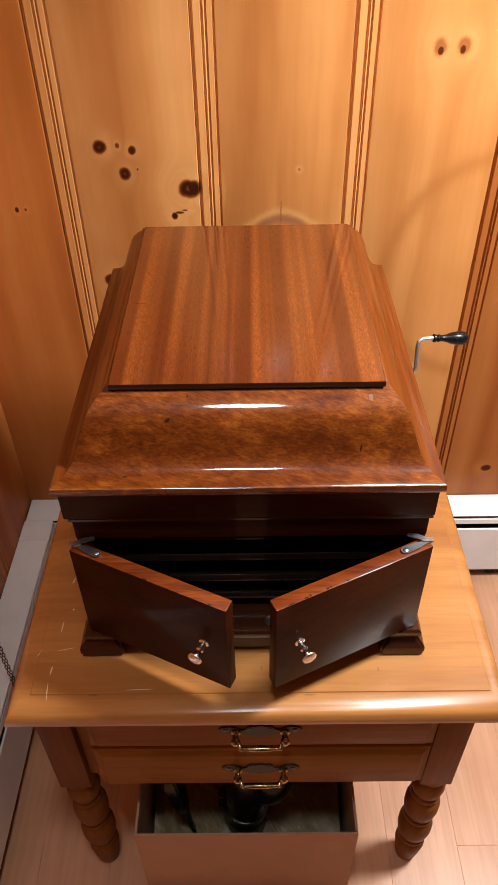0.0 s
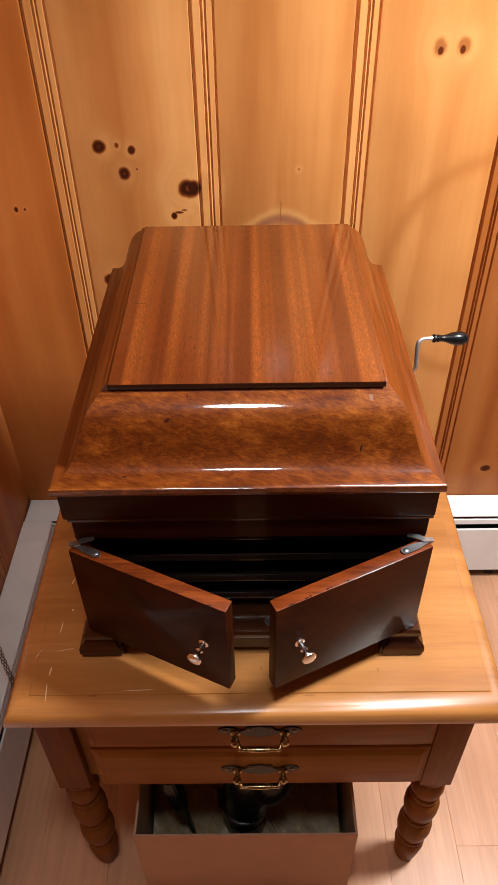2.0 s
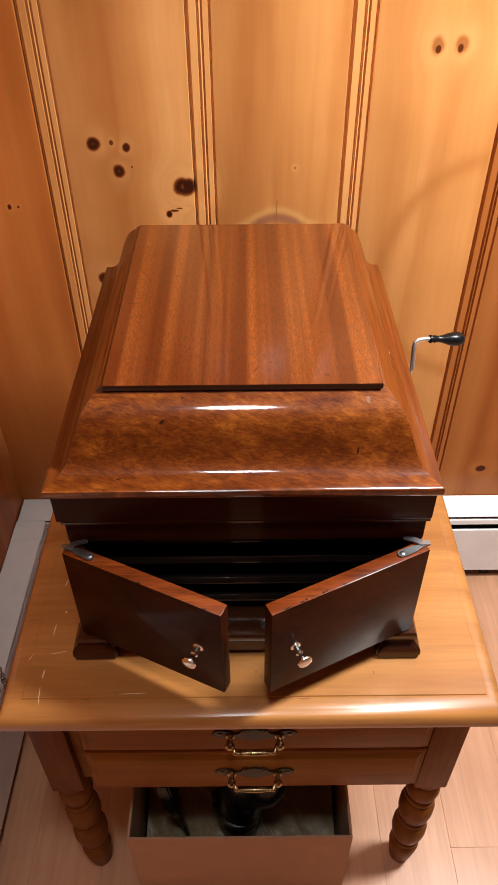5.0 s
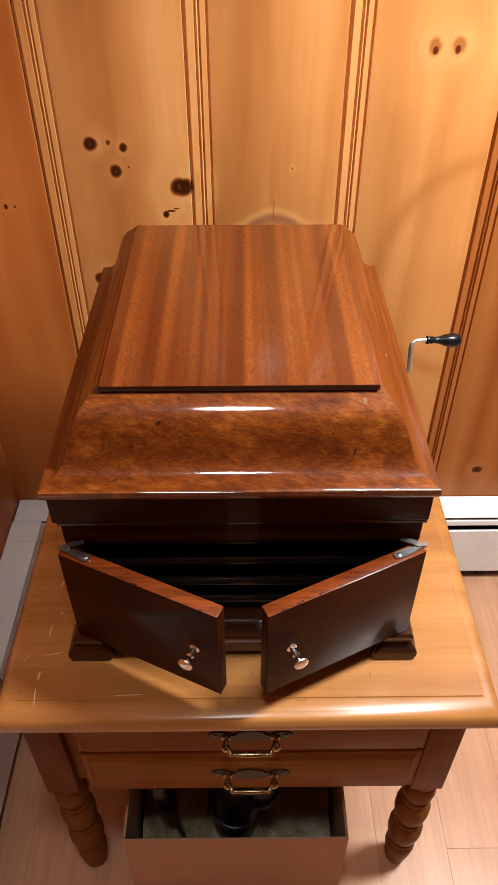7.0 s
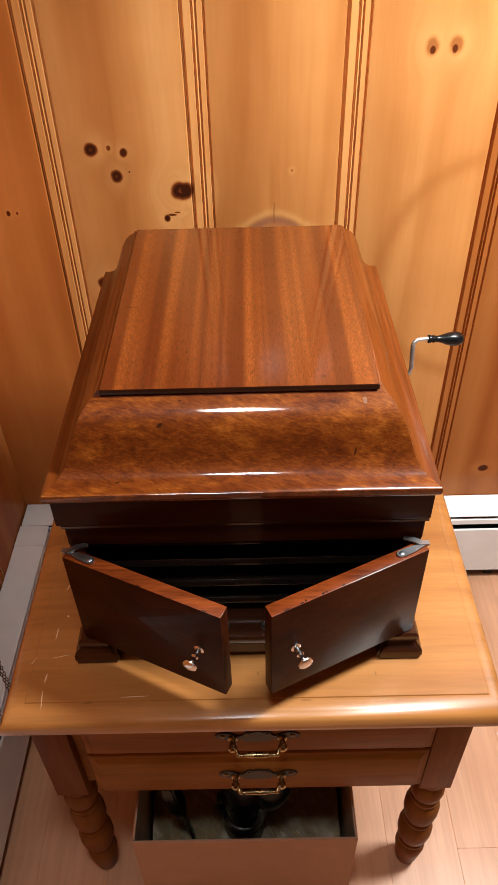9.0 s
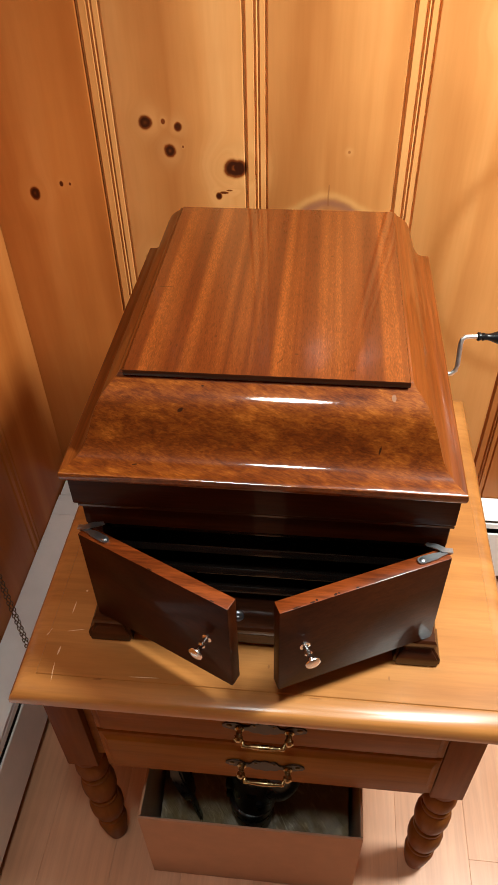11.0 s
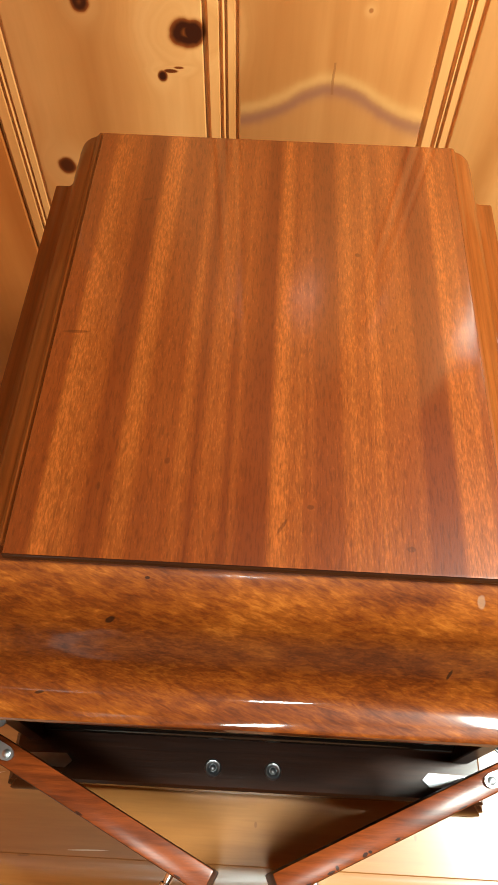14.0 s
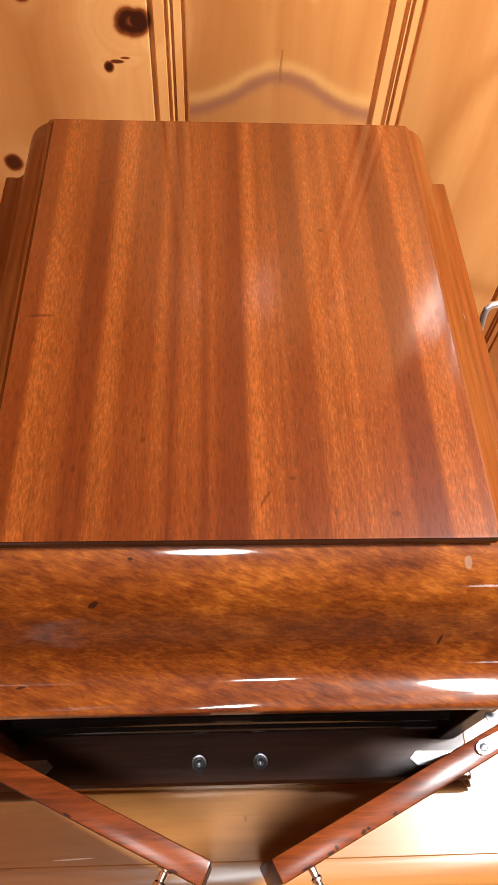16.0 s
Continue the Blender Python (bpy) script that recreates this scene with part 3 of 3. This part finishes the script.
def pull(parent, x, z, y):
    """A batwing pull: lobed centre plate, two swept wings, posts with scroll knuckles, and a bail."""
    top = [(0.0, 0.0150), (0.004, 0.0140), (0.007, 0.0118), (0.010, 0.0130), (0.014, 0.0132), (0.0175, 0.0100), (0.019, 0.0055), (0.022, 0.0030), (0.026, 0.0030), (0.029, 0.0060), (0.033, 0.0095), (0.040, 0.0118), (0.047, 0.0112), (0.052, 0.0085), (0.0550, 0.0045)]
    low = [(0.0555, 0.0020), (0.053, -0.0020), (0.047, -0.0048), (0.040, -0.0070), (0.034, -0.0098), (0.029, -0.0098), (0.025, -0.0062), (0.021, -0.0060), (0.018, -0.0092), (0.013, -0.0120), (0.008, -0.0110), (0.004, -0.0130), (0.0, -0.0140)]
    half = top + low
    out = half + [(-a, b) for a, b in half[-2:0:-1]]
    plate = part("back_plate", moved(prism(out, -0.0022, 0.0), pose(x, y, z)), PLATE, parent, "dark aged brass batwing plate")
    for sx in (-1, 1):
        part("post", lathe([(0.0066, 0), (0.0066, 0.0024), (0.0040, 0.005), (0.0040, 0.010), (0.0060, 0.0115), (0.0060, 0.0165), (0.0028, 0.019)], 16, None, pose(x + sx * 0.0325, y - 0.002, z - 0.001, 90)), BRASS, plate)
        part("rosette", lathe([(0.0040, 0), (0.0040, 0.0008), (0.0026, 0.0018)], 12, None, pose(x + sx * 0.046, y - 0.002, z + 0.004, 90)), BRASS_DARK, plate)
        part("stud", lathe([(0.0024, 0), (0.0024, 0.0008), (0.0012, 0.0014)], 10, None, pose(x + sx * 0.013, y - 0.002, z + 0.008, 90)), BRASS_DARK, plate)
    pts, rad = [], []
    n = 40
    for i in range(n + 1):
        u = -1 + 2 * i / n
        w = min(1.0, (1 - abs(u)) / 0.22)
        w = w * w * (3 - 2 * w)
        pts.append((x + 0.0325 * u * (1 - 0.06 * math.sin(math.pi * w)), y - 0.014 - 0.009 * w, z - 0.001 - 0.0050 * w))
        rad.append(0.0023 + 0.0015 * max(0.0, 1 - (abs(u) / 0.62) ** 2) + 0.0010 * math.exp(-((abs(u) - 0.80) / 0.07) ** 2))
    part("bail", tube(pts, 0.003, 12, None, rad), BRASS, plate, "worn brass bail handle")


def drawer(z0, z1, zh):
    x0, x1 = -0.227, 0.247
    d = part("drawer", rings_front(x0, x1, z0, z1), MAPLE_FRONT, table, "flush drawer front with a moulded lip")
    pull(d, 0.0085, zh, 0.6375)
    return d


def rings_front(x0, x1, z0, z1):
    """A drawer front that faces -y, with an ogee lip all round."""
    bm = bmesh.new()
    loops = []
    for inset, y in ((0, 0.660), (0, 0.6465), (0.002, 0.6445), (0.006, 0.644), (0.010, 0.641), (0.0125, 0.639), (0.014, 0.638)):
        loops.append([bm.verts.new((x, y, z)) for x, z in ((x0 + inset, z0 + inset), (x1 - inset, z0 + inset), (x1 - inset, z1 - inset), (x0 + inset, z1 - inset))])
    for a, b in zip(loops, loops[1:]):
        for i in range(4):
            bm.faces.new((a[i], a[(i + 1) % 4], b[(i + 1) % 4], b[i]))
    bm.faces.new(loops[0])
    bm.faces.new(loops[-1])
    return bm


drawer(0.474, 0.580, 0.531)
drawer(0.358, 0.468, 0.420)


# ---- tabletop phonograph ----
phono = empty("phonograph", "glossy dark mahogany tabletop phonograph with two half-open doors", "phonograph", at=(0, 0, T))
BX0, BX1, BY0, BY1 = -0.204, 0.204, 0.728, 1.186


def ph(name, bm, mat, parent=None, label=""):
    """A part of the phonograph, given in room coordinates."""
    if parent is None:
        moved(bm, pose(0, 0, -T))
        return part(name, bm, mat, phono, label)
    moved(bm, pose(0, 0, -T))
    return part(name, bm, mat, parent, label)


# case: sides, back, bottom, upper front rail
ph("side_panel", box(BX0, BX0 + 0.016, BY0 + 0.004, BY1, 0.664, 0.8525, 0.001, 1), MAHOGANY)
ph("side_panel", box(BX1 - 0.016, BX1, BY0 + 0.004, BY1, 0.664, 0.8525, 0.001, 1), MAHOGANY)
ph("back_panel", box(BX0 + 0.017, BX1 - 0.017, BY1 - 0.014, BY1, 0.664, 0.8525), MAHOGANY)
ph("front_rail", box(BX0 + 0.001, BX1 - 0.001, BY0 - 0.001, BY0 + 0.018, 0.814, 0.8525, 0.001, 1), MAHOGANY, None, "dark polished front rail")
ph("deck", box(BX0 + 0.017, BX1 - 0.017, BY0 + 0.019, BY1 - 0.015, 0.838, 0.848), EBONY)
ph("case_rim", rings_rect([(BX0 + e, BX1 - e, BY0 - 0.0035 + e, BY1 - e, z) for e, z in ((0.004, 0.8440), (0.0005, 0.8448), (-0.0015, 0.8470), (-0.0015, 0.8500), (0.0005, 0.8522), (0.004, 0.8528))]), MAHOGANY_GLOSS)
# base mould: a step and an ogee under the case
sill = ph("base_board", rings_rect([(-0.213, 0.213, 0.7, 1.194, 0.650), (-0.2145, 0.2145, 0.6985, 1.1955, 0.653), (-0.2145, 0.2145, 0.6985, 1.1955, 0.660), (-0.212, 0.212, 0.701, 1.193, 0.6635)]), MAHOGANY_GLOSS, None, "dark polished base ledge")


def apron_curve(x0, x1, depth):
    n = 24
    top = [(x0, 0.651), (x1, 0.651)]
    low = []
    for i in range(n + 1):
        u = i / n
        x = x1 + (x0 - x1) * u
        low.append((x, 0.651 - depth * (0.35 + 0.65 * math.sin(math.pi * u) ** 2)))
    return top + low


ph("base_apron", prism(apron_curve(-0.165, 0.165, 0.019), 0.699, 0.711), MAHOGANY_GLOSS)
for x in (-0.031, 0.024):
    ph("screw", lathe([(0.0078, 0.6630), (0.0078, 0.6640), (0.0064, 0.6654), (0.0050, 0.6652), (0.0034, 0.6638), (0.0030, 0.6638), (0.0022, 0.6646), (0.0005, 0.6650)], 18, None, pose(x, 0.7165, 0)), PEWTER, None, "dull nickel cup screw")


def foot_mesh():
    """Bracket foot: an ogee pad that swells towards the table."""
    return rings_rect([(-0.025, 0.025, -0.022, 0.022, T), (-0.0285, 0.0285, -0.0255, 0.0255, T + 0.002), (-0.0285, 0.0285, -0.0255, 0.0255, T + 0.012), (-0.026, 0.026, -0.023, 0.023, T + 0.017),
                       (-0.022, 0.022, -0.019, 0.019, T + 0.020), (-0.019, 0.019, -0.016, 0.016, T + 0.026), (-0.018, 0.018, -0.015, 0.015, T + 0.031)])


def softened(bm, off=0.003):
    bmesh.ops.bevel(bm, geom=[e for e in bm.edges if abs((e.verts[0].co - e.verts[1].co).normalized().z) > 0.3], offset=off, segments=2, affect="EDGES")
    return bm


for x, y in ((-0.1955, 0.7195), (0.1935, 0.7175), (-0.1955, 1.173), (0.1935, 1.173)):
    ph("foot", moved(softened(foot_mesh()), pose(x, y, 0)), MAHOGANY_GLOSS, None, "moulded dark mahogany foot")

# louvres behind the doors
for i, z in enumerate((0.800, 0.762, 0.722, 0.686)):
    ph("louvre", moved(box(-0.186, 0.186, -0.003, 0.040, -0.005, 0.005, 0.002, 2), pose(0, 0.742, z, -28)), EBONY, None, "black stained louvre slat")
ph("inner_back", box(-0.186, 0.186, 0.80, 0.806, 0.664, 0.819), EBONY)


def door(side):
    """side -1: hinged at the west jamb, +1: at the east one. Local x runs from the hinge to the free edge."""
    L, th, z0, z1 = 0.200, 0.0165, 0.6655, 0.8185
    ang = 25.5
    m = pose(-0.2035, 0.7135, 0, 0, 0, -ang) if side < 0 else pose(0.2035, 0.7135, 0, 0, 0, 180 + ang)
    y0, y1 = (-th / 2, th / 2)
    bm = box(0, L, y0, y1, z0, z1, 0.0014, 2)
    # upward faces only get the copy lightened for light from above
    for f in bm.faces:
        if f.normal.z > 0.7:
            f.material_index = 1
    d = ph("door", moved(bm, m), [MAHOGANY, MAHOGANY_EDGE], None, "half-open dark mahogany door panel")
    out = y0 if side < 0 else y1
    spin = pose(L - 0.030, out, 0.7435, 90 if side < 0 else -90)
    rod = lathe([(0.0062, 0), (0.0062, 0.0012), (0.0035, 0.0022), (0.0030, 0.008), (0.0045, 0.0095), (0.0045, 0.011), (0.0028, 0.013), (0.0032, 0.017), (0.0050, 0.0195), (0.0078, 0.0212), (0.0088, 0.0226), (0.0084, 0.0240), (0.0060, 0.0254), (0.0026, 0.0260)], 20, None, m @ spin)
    ph("knob", rod, NICKEL, d, "nickel pull knob with a mushroom head")
    for z in (z1 + 0.001, ):
        plate = [(-0.002, -0.0022), (0.010, -0.0024), (0.016, -0.0040), (0.032, -0.0050), (0.036, -0.0038), (0.0378, -0.0014), (0.0378, 0.0014), (0.036, 0.0038), (0.032, 0.0050), (0.016, 0.0046), (0.010, 0.0030), (-0.002, 0.0022)]
        bm = prism(plate, z - 0.0006, z + 0.0012, axis="z")
        lathe([(0.0030, z + 0.0012), (0.0030, z + 0.0018), (0.0018, z + 0.0024)], 14, bm, pose(0.0325, 0, 0))
        lathe([(0.0036, z - 0.0006), (0.0036, z + 0.0022), (0.0024, z + 0.0032)], 14, bm, pose(-0.001, 0, 0))
        ph("hinge", moved(bm, m), PEWTER, d, "dull nickel pivot hinge plate")
        leaf = prism([(-0.003, -0.0030), (0.008, -0.0030), (0.014, 0.0010), (0.024, 0.0042), (0.026, 0.0065), (0.024, 0.0095), (0.013, 0.0080), (0.004, 0.0030), (-0.003, 0.0030)], z + 0.0016, z + 0.0030, axis="z")
        ph("hinge_leaf", moved(leaf, pose(-side * -0.2045, 0.7135, 0) @ Matrix.Diagonal((-side, 1, 1, 1))), PEWTER, None, "dull nickel hinge leaf fixed to the case")
    return d


door(-1)
door(1)
for sx in (-1, 1):
    ph("pivot_plate", moved(prism([(-0.022, -0.005), (0.014, -0.006), (0.020, 0), (0.014, 0.006), (-0.022, 0.005)], 0.6637, 0.6652, axis="z"), pose(sx * 0.180, 0.716, 0, 0, 0, 180 if sx > 0 else 0)), PEWTER, None, "dull nickel pivot plate")

# lid: lip, ogee dome, flat top panel
LIDX0, LIDX1, LIDY0, LIDY1 = -0.2115, 0.2070, 0.7085, 1.193
OGEE = [(0.10, 0.9000), (0.02, 0.9012), (0.0, 0.9035), (-0.012, 0.9085), (0.0, 0.9122), (0.03, 0.9137), (0.12, 0.9147), (0.20, 0.9160), (0.27, 0.9184), (0.33, 0.9220), (0.39, 0.9273), (0.44, 0.9342), (0.49, 0.9428),
        (0.54, 0.9523), (0.59, 0.9604), (0.64, 0.9665), (0.70, 0.9715), (0.77, 0.9756), (0.84, 0.9788), (0.90, 0.9812), (0.95, 0.9828), (1.00, 0.9843), (1.03, 0.9860), (1.06, 0.9880), (1.09, 0.9892), (1.14, 0.9896)]


def lid_shell():
    """The ogee runs along the front and, climbing a little higher, both ends; the back is nearly upright."""
    sx, sy0, sy1 = 0.0590, 0.0765, 0.020
    ends = lambda o: o if o < 0.64 else 0.64 + (o - 0.64) * 0.80
    return rings_rect([(LIDX0 + sx * ends(o), LIDX1 - sx * ends(o), LIDY0 + sy0 * o, LIDY1 - sy1 * o, z) for o, z in OGEE])


lid = ph("lid", lid_shell(), [FLAME, MAHOGANY_SIDE], None, "domed mahogany lid with flame-figured front")
skirt = rings_rect([(-0.2085 + e, 0.2050 - e, 0.7195 + e, 1.189 - e, z) for e, z in ((0.003, 0.8540), (0.0008, 0.8545), (0.0, 0.8565), (0.0, 0.8990), (0.002, 0.9006))])
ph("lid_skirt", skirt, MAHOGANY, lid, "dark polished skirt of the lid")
PX0, PX1, PY0, PY1 = -0.1490, 0.1452, 0.7832, 1.1665
panel_bm = rings_rect([(PX0 + e, PX1 - e, PY0 + e, PY1 - e, z) for e, z in ((0.003, 0.9840), (0.003, 0.9862), (0.0006, 0.9864), (0, 0.9872), (0, 0.9922), (0.0007, 0.9932), (0.0024, 0.9936))])
panel_bm.normal_update()
for f in panel_bm.faces:
    f.material_index = 0 if f.normal.z > 0.6 else 1
ph("top_panel", panel_bm, [RIBBON, MAHOGANY_GLOSS], lid, "flat ribbon-striped mahogany top panel")

# crank on the east side
crank = ph("crank_escutcheon", lathe([(0.014, 0), (0.014, 0.002), (0.009, 0.006), (0.007, 0.012)], 20, None, pose(BX1, 1.105, 0.765, 0, 90)), NICKEL, None, "nickel crank socket")
arm = [(BX1 + 0.008, 1.105, 0.765), (0.245, 1.105, 0.765), (0.2555, 1.105, 0.7665), (0.2605, 1.106, 0.772), (0.2625, 1.107, 0.781), (0.2625, 1.117, 0.812), (0.264, 1.1185, 0.820), (0.268, 1.12, 0.8235), (0.274, 1.121, 0.824), (0.290, 1.124, 0.823)]
ph("crank_arm", tube(arm, 0.0036, 12), CRANK_STEEL, crank, "bent bright nickel crank rod")
hd = Vector((1, 0.13, -0.10)).normalized().to_track_quat("Z", "Y").to_matrix().to_4x4()
ph("crank_handle", lathe([(0.0045, 0), (0.0065, 0.001), (0.0065, 0.004), (0.0048, 0.006), (0.0062, 0.009), (0.0052, 0.012), (0.0050, 0.016), (0.0062, 0.022), (0.0090, 0.030), (0.0108, 0.038), (0.0112, 0.046), (0.0095, 0.053), (0.0060, 0.057), (0.002, 0.0585)], 24, None, Matrix.Translation((0.2855, 1.123, 0.8232)) @ hd), BLACK, crank, "black turned wooden grip")


# ---- carton under the table ----
carton = empty("cardboard_box", "open brown cardboard carton standing under the table", "box")
CX0, CX1, CY0, CY1, CH = -0.190, 0.160, 0.611, 1.00, 0.248


def carton_wall(x0, x1, y0, y1, inner):
    bm = box(x0, x1, y0, y1, 0.004, CH, 0.0006, 1)
    for f in bm.faces:
        if f.normal.dot(Vector(inner)) > 0.7:
            f.material_index = 1
    return bm


part("side", carton_wall(CX0, CX1, CY0, CY0 + 0.004, (0, 1, 0)), [CARD, CARD_IN], carton)
part("side", carton_wall(CX0, CX1, CY1 - 0.004, CY1, (0, -1, 0)), [CARD, CARD_IN], carton)
part("side", carton_wall(CX0, CX0 + 0.004, CY0 + 0.0045, CY1 - 0.0045, (1, 0, 0)), [CARD, CARD_IN], carton)
part("side", carton_wall(CX1 - 0.004, CX1, CY0 + 0.0045, CY1 - 0.0045, (-1, 0, 0)), [CARD, CARD_IN], carton)
part("bottom", box(CX0 + 0.001, CX1 - 0.001, CY0 + 0.001, CY1 - 0.001, 0.0, 0.004), [CARD], carton)


def wrap_sheet():
    bm = bmesh.new()
    n, k = 46, 40
    grid = []
    for j in range(k + 1):
        row = []
        for i in range(n + 1):
            x = CX0 + 0.012 + (CX1 - CX0 - 0.024) * i / n
            y = CY0 + 0.010 + (CY1 - CY0 - 0.02) * j / k
            z = 0.075 + 0.145 * j / k + 0.022 * noise.noise((x * 9, y * 9, 0.3)) + 0.012 * abs(noise.noise((x * 26 + y * 14, y * 9, 2.2))) + 0.004 * noise.noise((x * 80, y * 70, 5))
            row.append(bm.verts.new((x, y, z)))
        grid.append(row)
    for j in range(k):
        for i in range(n):
            bm.faces.new((grid[j][i], grid[j][i + 1], grid[j + 1][i + 1], grid[j + 1][i]))
    g = bmesh.ops.extrude_face_region(bm, geom=bm.faces[:])
    for v in g["geom"]:
        if isinstance(v, bmesh.types.BMVert):
            v.co.z = 0.0045
    return bm


wrap = tagged(finish("plastic_wrap", wrap_sheet(), WRAP, None, "", 60), "crumpled translucent plastic wrapping inside the carton", "wrapping")


def black_fitting():
    f = empty("black_pipe_fitting", "glossy black pipe-like part standing in the carton", "fitting", at=(0.0, 0.0, 0.05))
    d = pose(0, 0, -0.05)
    part("tube", moved(lathe([(0.033, 0.05), (0.033, 0.135), (0.037, 0.137), (0.037, 0.150), (0.034, 0.152), (0.034, 0.158), (0.038, 0.161), (0.038, 0.176), (0.035, 0.178)], 28, None, pose(-0.018, 0.690, 0)), d), BLACK, f)
    part("head", moved(lathe([(0.034, 0.177), (0.037, 0.181), (0.037, 0.29), (0.033, 0.310), (0.02, 0.316)], 32, None, pose(-0.014, 0.692, 0)), d), BLACK, f)
    part("elbow", moved(lathe([(0.010, -0.046), (0.026, -0.040), (0.034, -0.022), (0.036, 0.0), (0.034, 0.022), (0.026, 0.038), (0.010, 0.043)], 24, None, pose(0.026, 0.692, 0.262, 0, 14)), d), BLACK, f)
    for z in (0.168, 0.205):
        part("lug", moved(box(-0.062, -0.050, 0.684, 0.698, z, z + 0.016, 0.003, 2), d), BLACK, f)
    part("bolt", moved(lathe([(0.006, 0), (0.006, 0.005), (0.003, 0.006)], 8, None, pose(-0.002, 0.656, 0.235, 90)), d), BLACK, f)
    return f


black_fitting()
tagged(part("black_lever", moved(softened(rings_rect([(-0.003, 0.003, -0.006, 0.006, 0.10), (-0.004, 0.004, -0.008, 0.008, 0.195), (-0.008, 0.008, -0.012, 0.012, 0.205), (-0.010, 0.010, -0.016, 0.016, 0.24), (-0.011, 0.011, -0.018, 0.018, 0.30), (-0.008, 0.008, -0.012, 0.012, 0.32)]), 0.003), pose(-0.094, 0.672, 0, 0, -7, 0)), BLACK, None), "black rounded lever sticking out of the wrapping", "fitting")


# ---- clock chains by the side wall ----
def chain(name, x, y, z0, z1, label):
    n = int((z1 - z0) / 0.0085)
    bm = bmesh.new()
    for i in range(n):
        z = z0 + (i + 0.5) * (z1 - z0) / n
        turn = pose(x, y, z, 0, 0, 40 + 90 * (i % 2))
        for k in range(8):
            a0, a1 = 2 * math.pi * k / 8, 2 * math.pi * (k + 1) / 8
            p = [turn @ Vector((0.0026 * math.cos(a), 0, 0.0055 * math.sin(a))) for a in (a0, a1)]
            q = [turn @ Vector((0.0014 * math.cos(a), 0, 0.0040 * math.sin(a))) for a in (a0, a1)]
            off = turn.to_3x3() @ Vector((0, 0.0006, 0))
            for s in (-1, 1):
                vs = [bm.verts.new(c + off * s) for c in (p[0], p[1], q[1], q[0])]
                bm.faces.new(vs)
            for a, b in ((p[0], p[1]), (q[0], q[1])):
                bm.faces.new([bm.verts.new(c) for c in (a - off, b - off, b + off, a + off)])
    return tagged(finish(name, bm, BRASS_DARK, None), label, "chain", "hanging chains")


chain("hanging_chain", -0.395, 0.800, 0.30, TOP, "thin dark brass link chain hanging by the wall")
chain("hanging_chain", -0.398, 0.812, 0.30, TOP, "thin dark brass link chain hanging by the wall")


# ---- floor planks ----
def planks():
    rnd = random.Random(4)
    w, ln = 0.128, 1.21
    me = None
    x, col = WX, 0
    while x < EX:
        y = SY - rnd.random() * ln
        while y < NY:
            x0, x1, y0, y1 = x, min(x + w, EX), max(y, SY), min(y + ln, NY)
            if y1 - y0 > 0.02 and x1 - x0 > 0.02:
                whole = abs(x1 - x0 - w) < 1e-6 and abs(y1 - y0 - ln) < 1e-6
                if whole and me:
                    ob = new("plank", me)
                    ob.parent = floor
                else:
                    ob = part("plank", box(0.0001, x1 - x0 - 0.0001, 0.0001, y1 - y0 - 0.0001, -0.012, 0.0, 0.0004, 1), LAMINATE, floor)
                    if whole:
                        me = ob.data
                ob.location = (x0, y0, 0)
            y += ln
        x += w


planks()
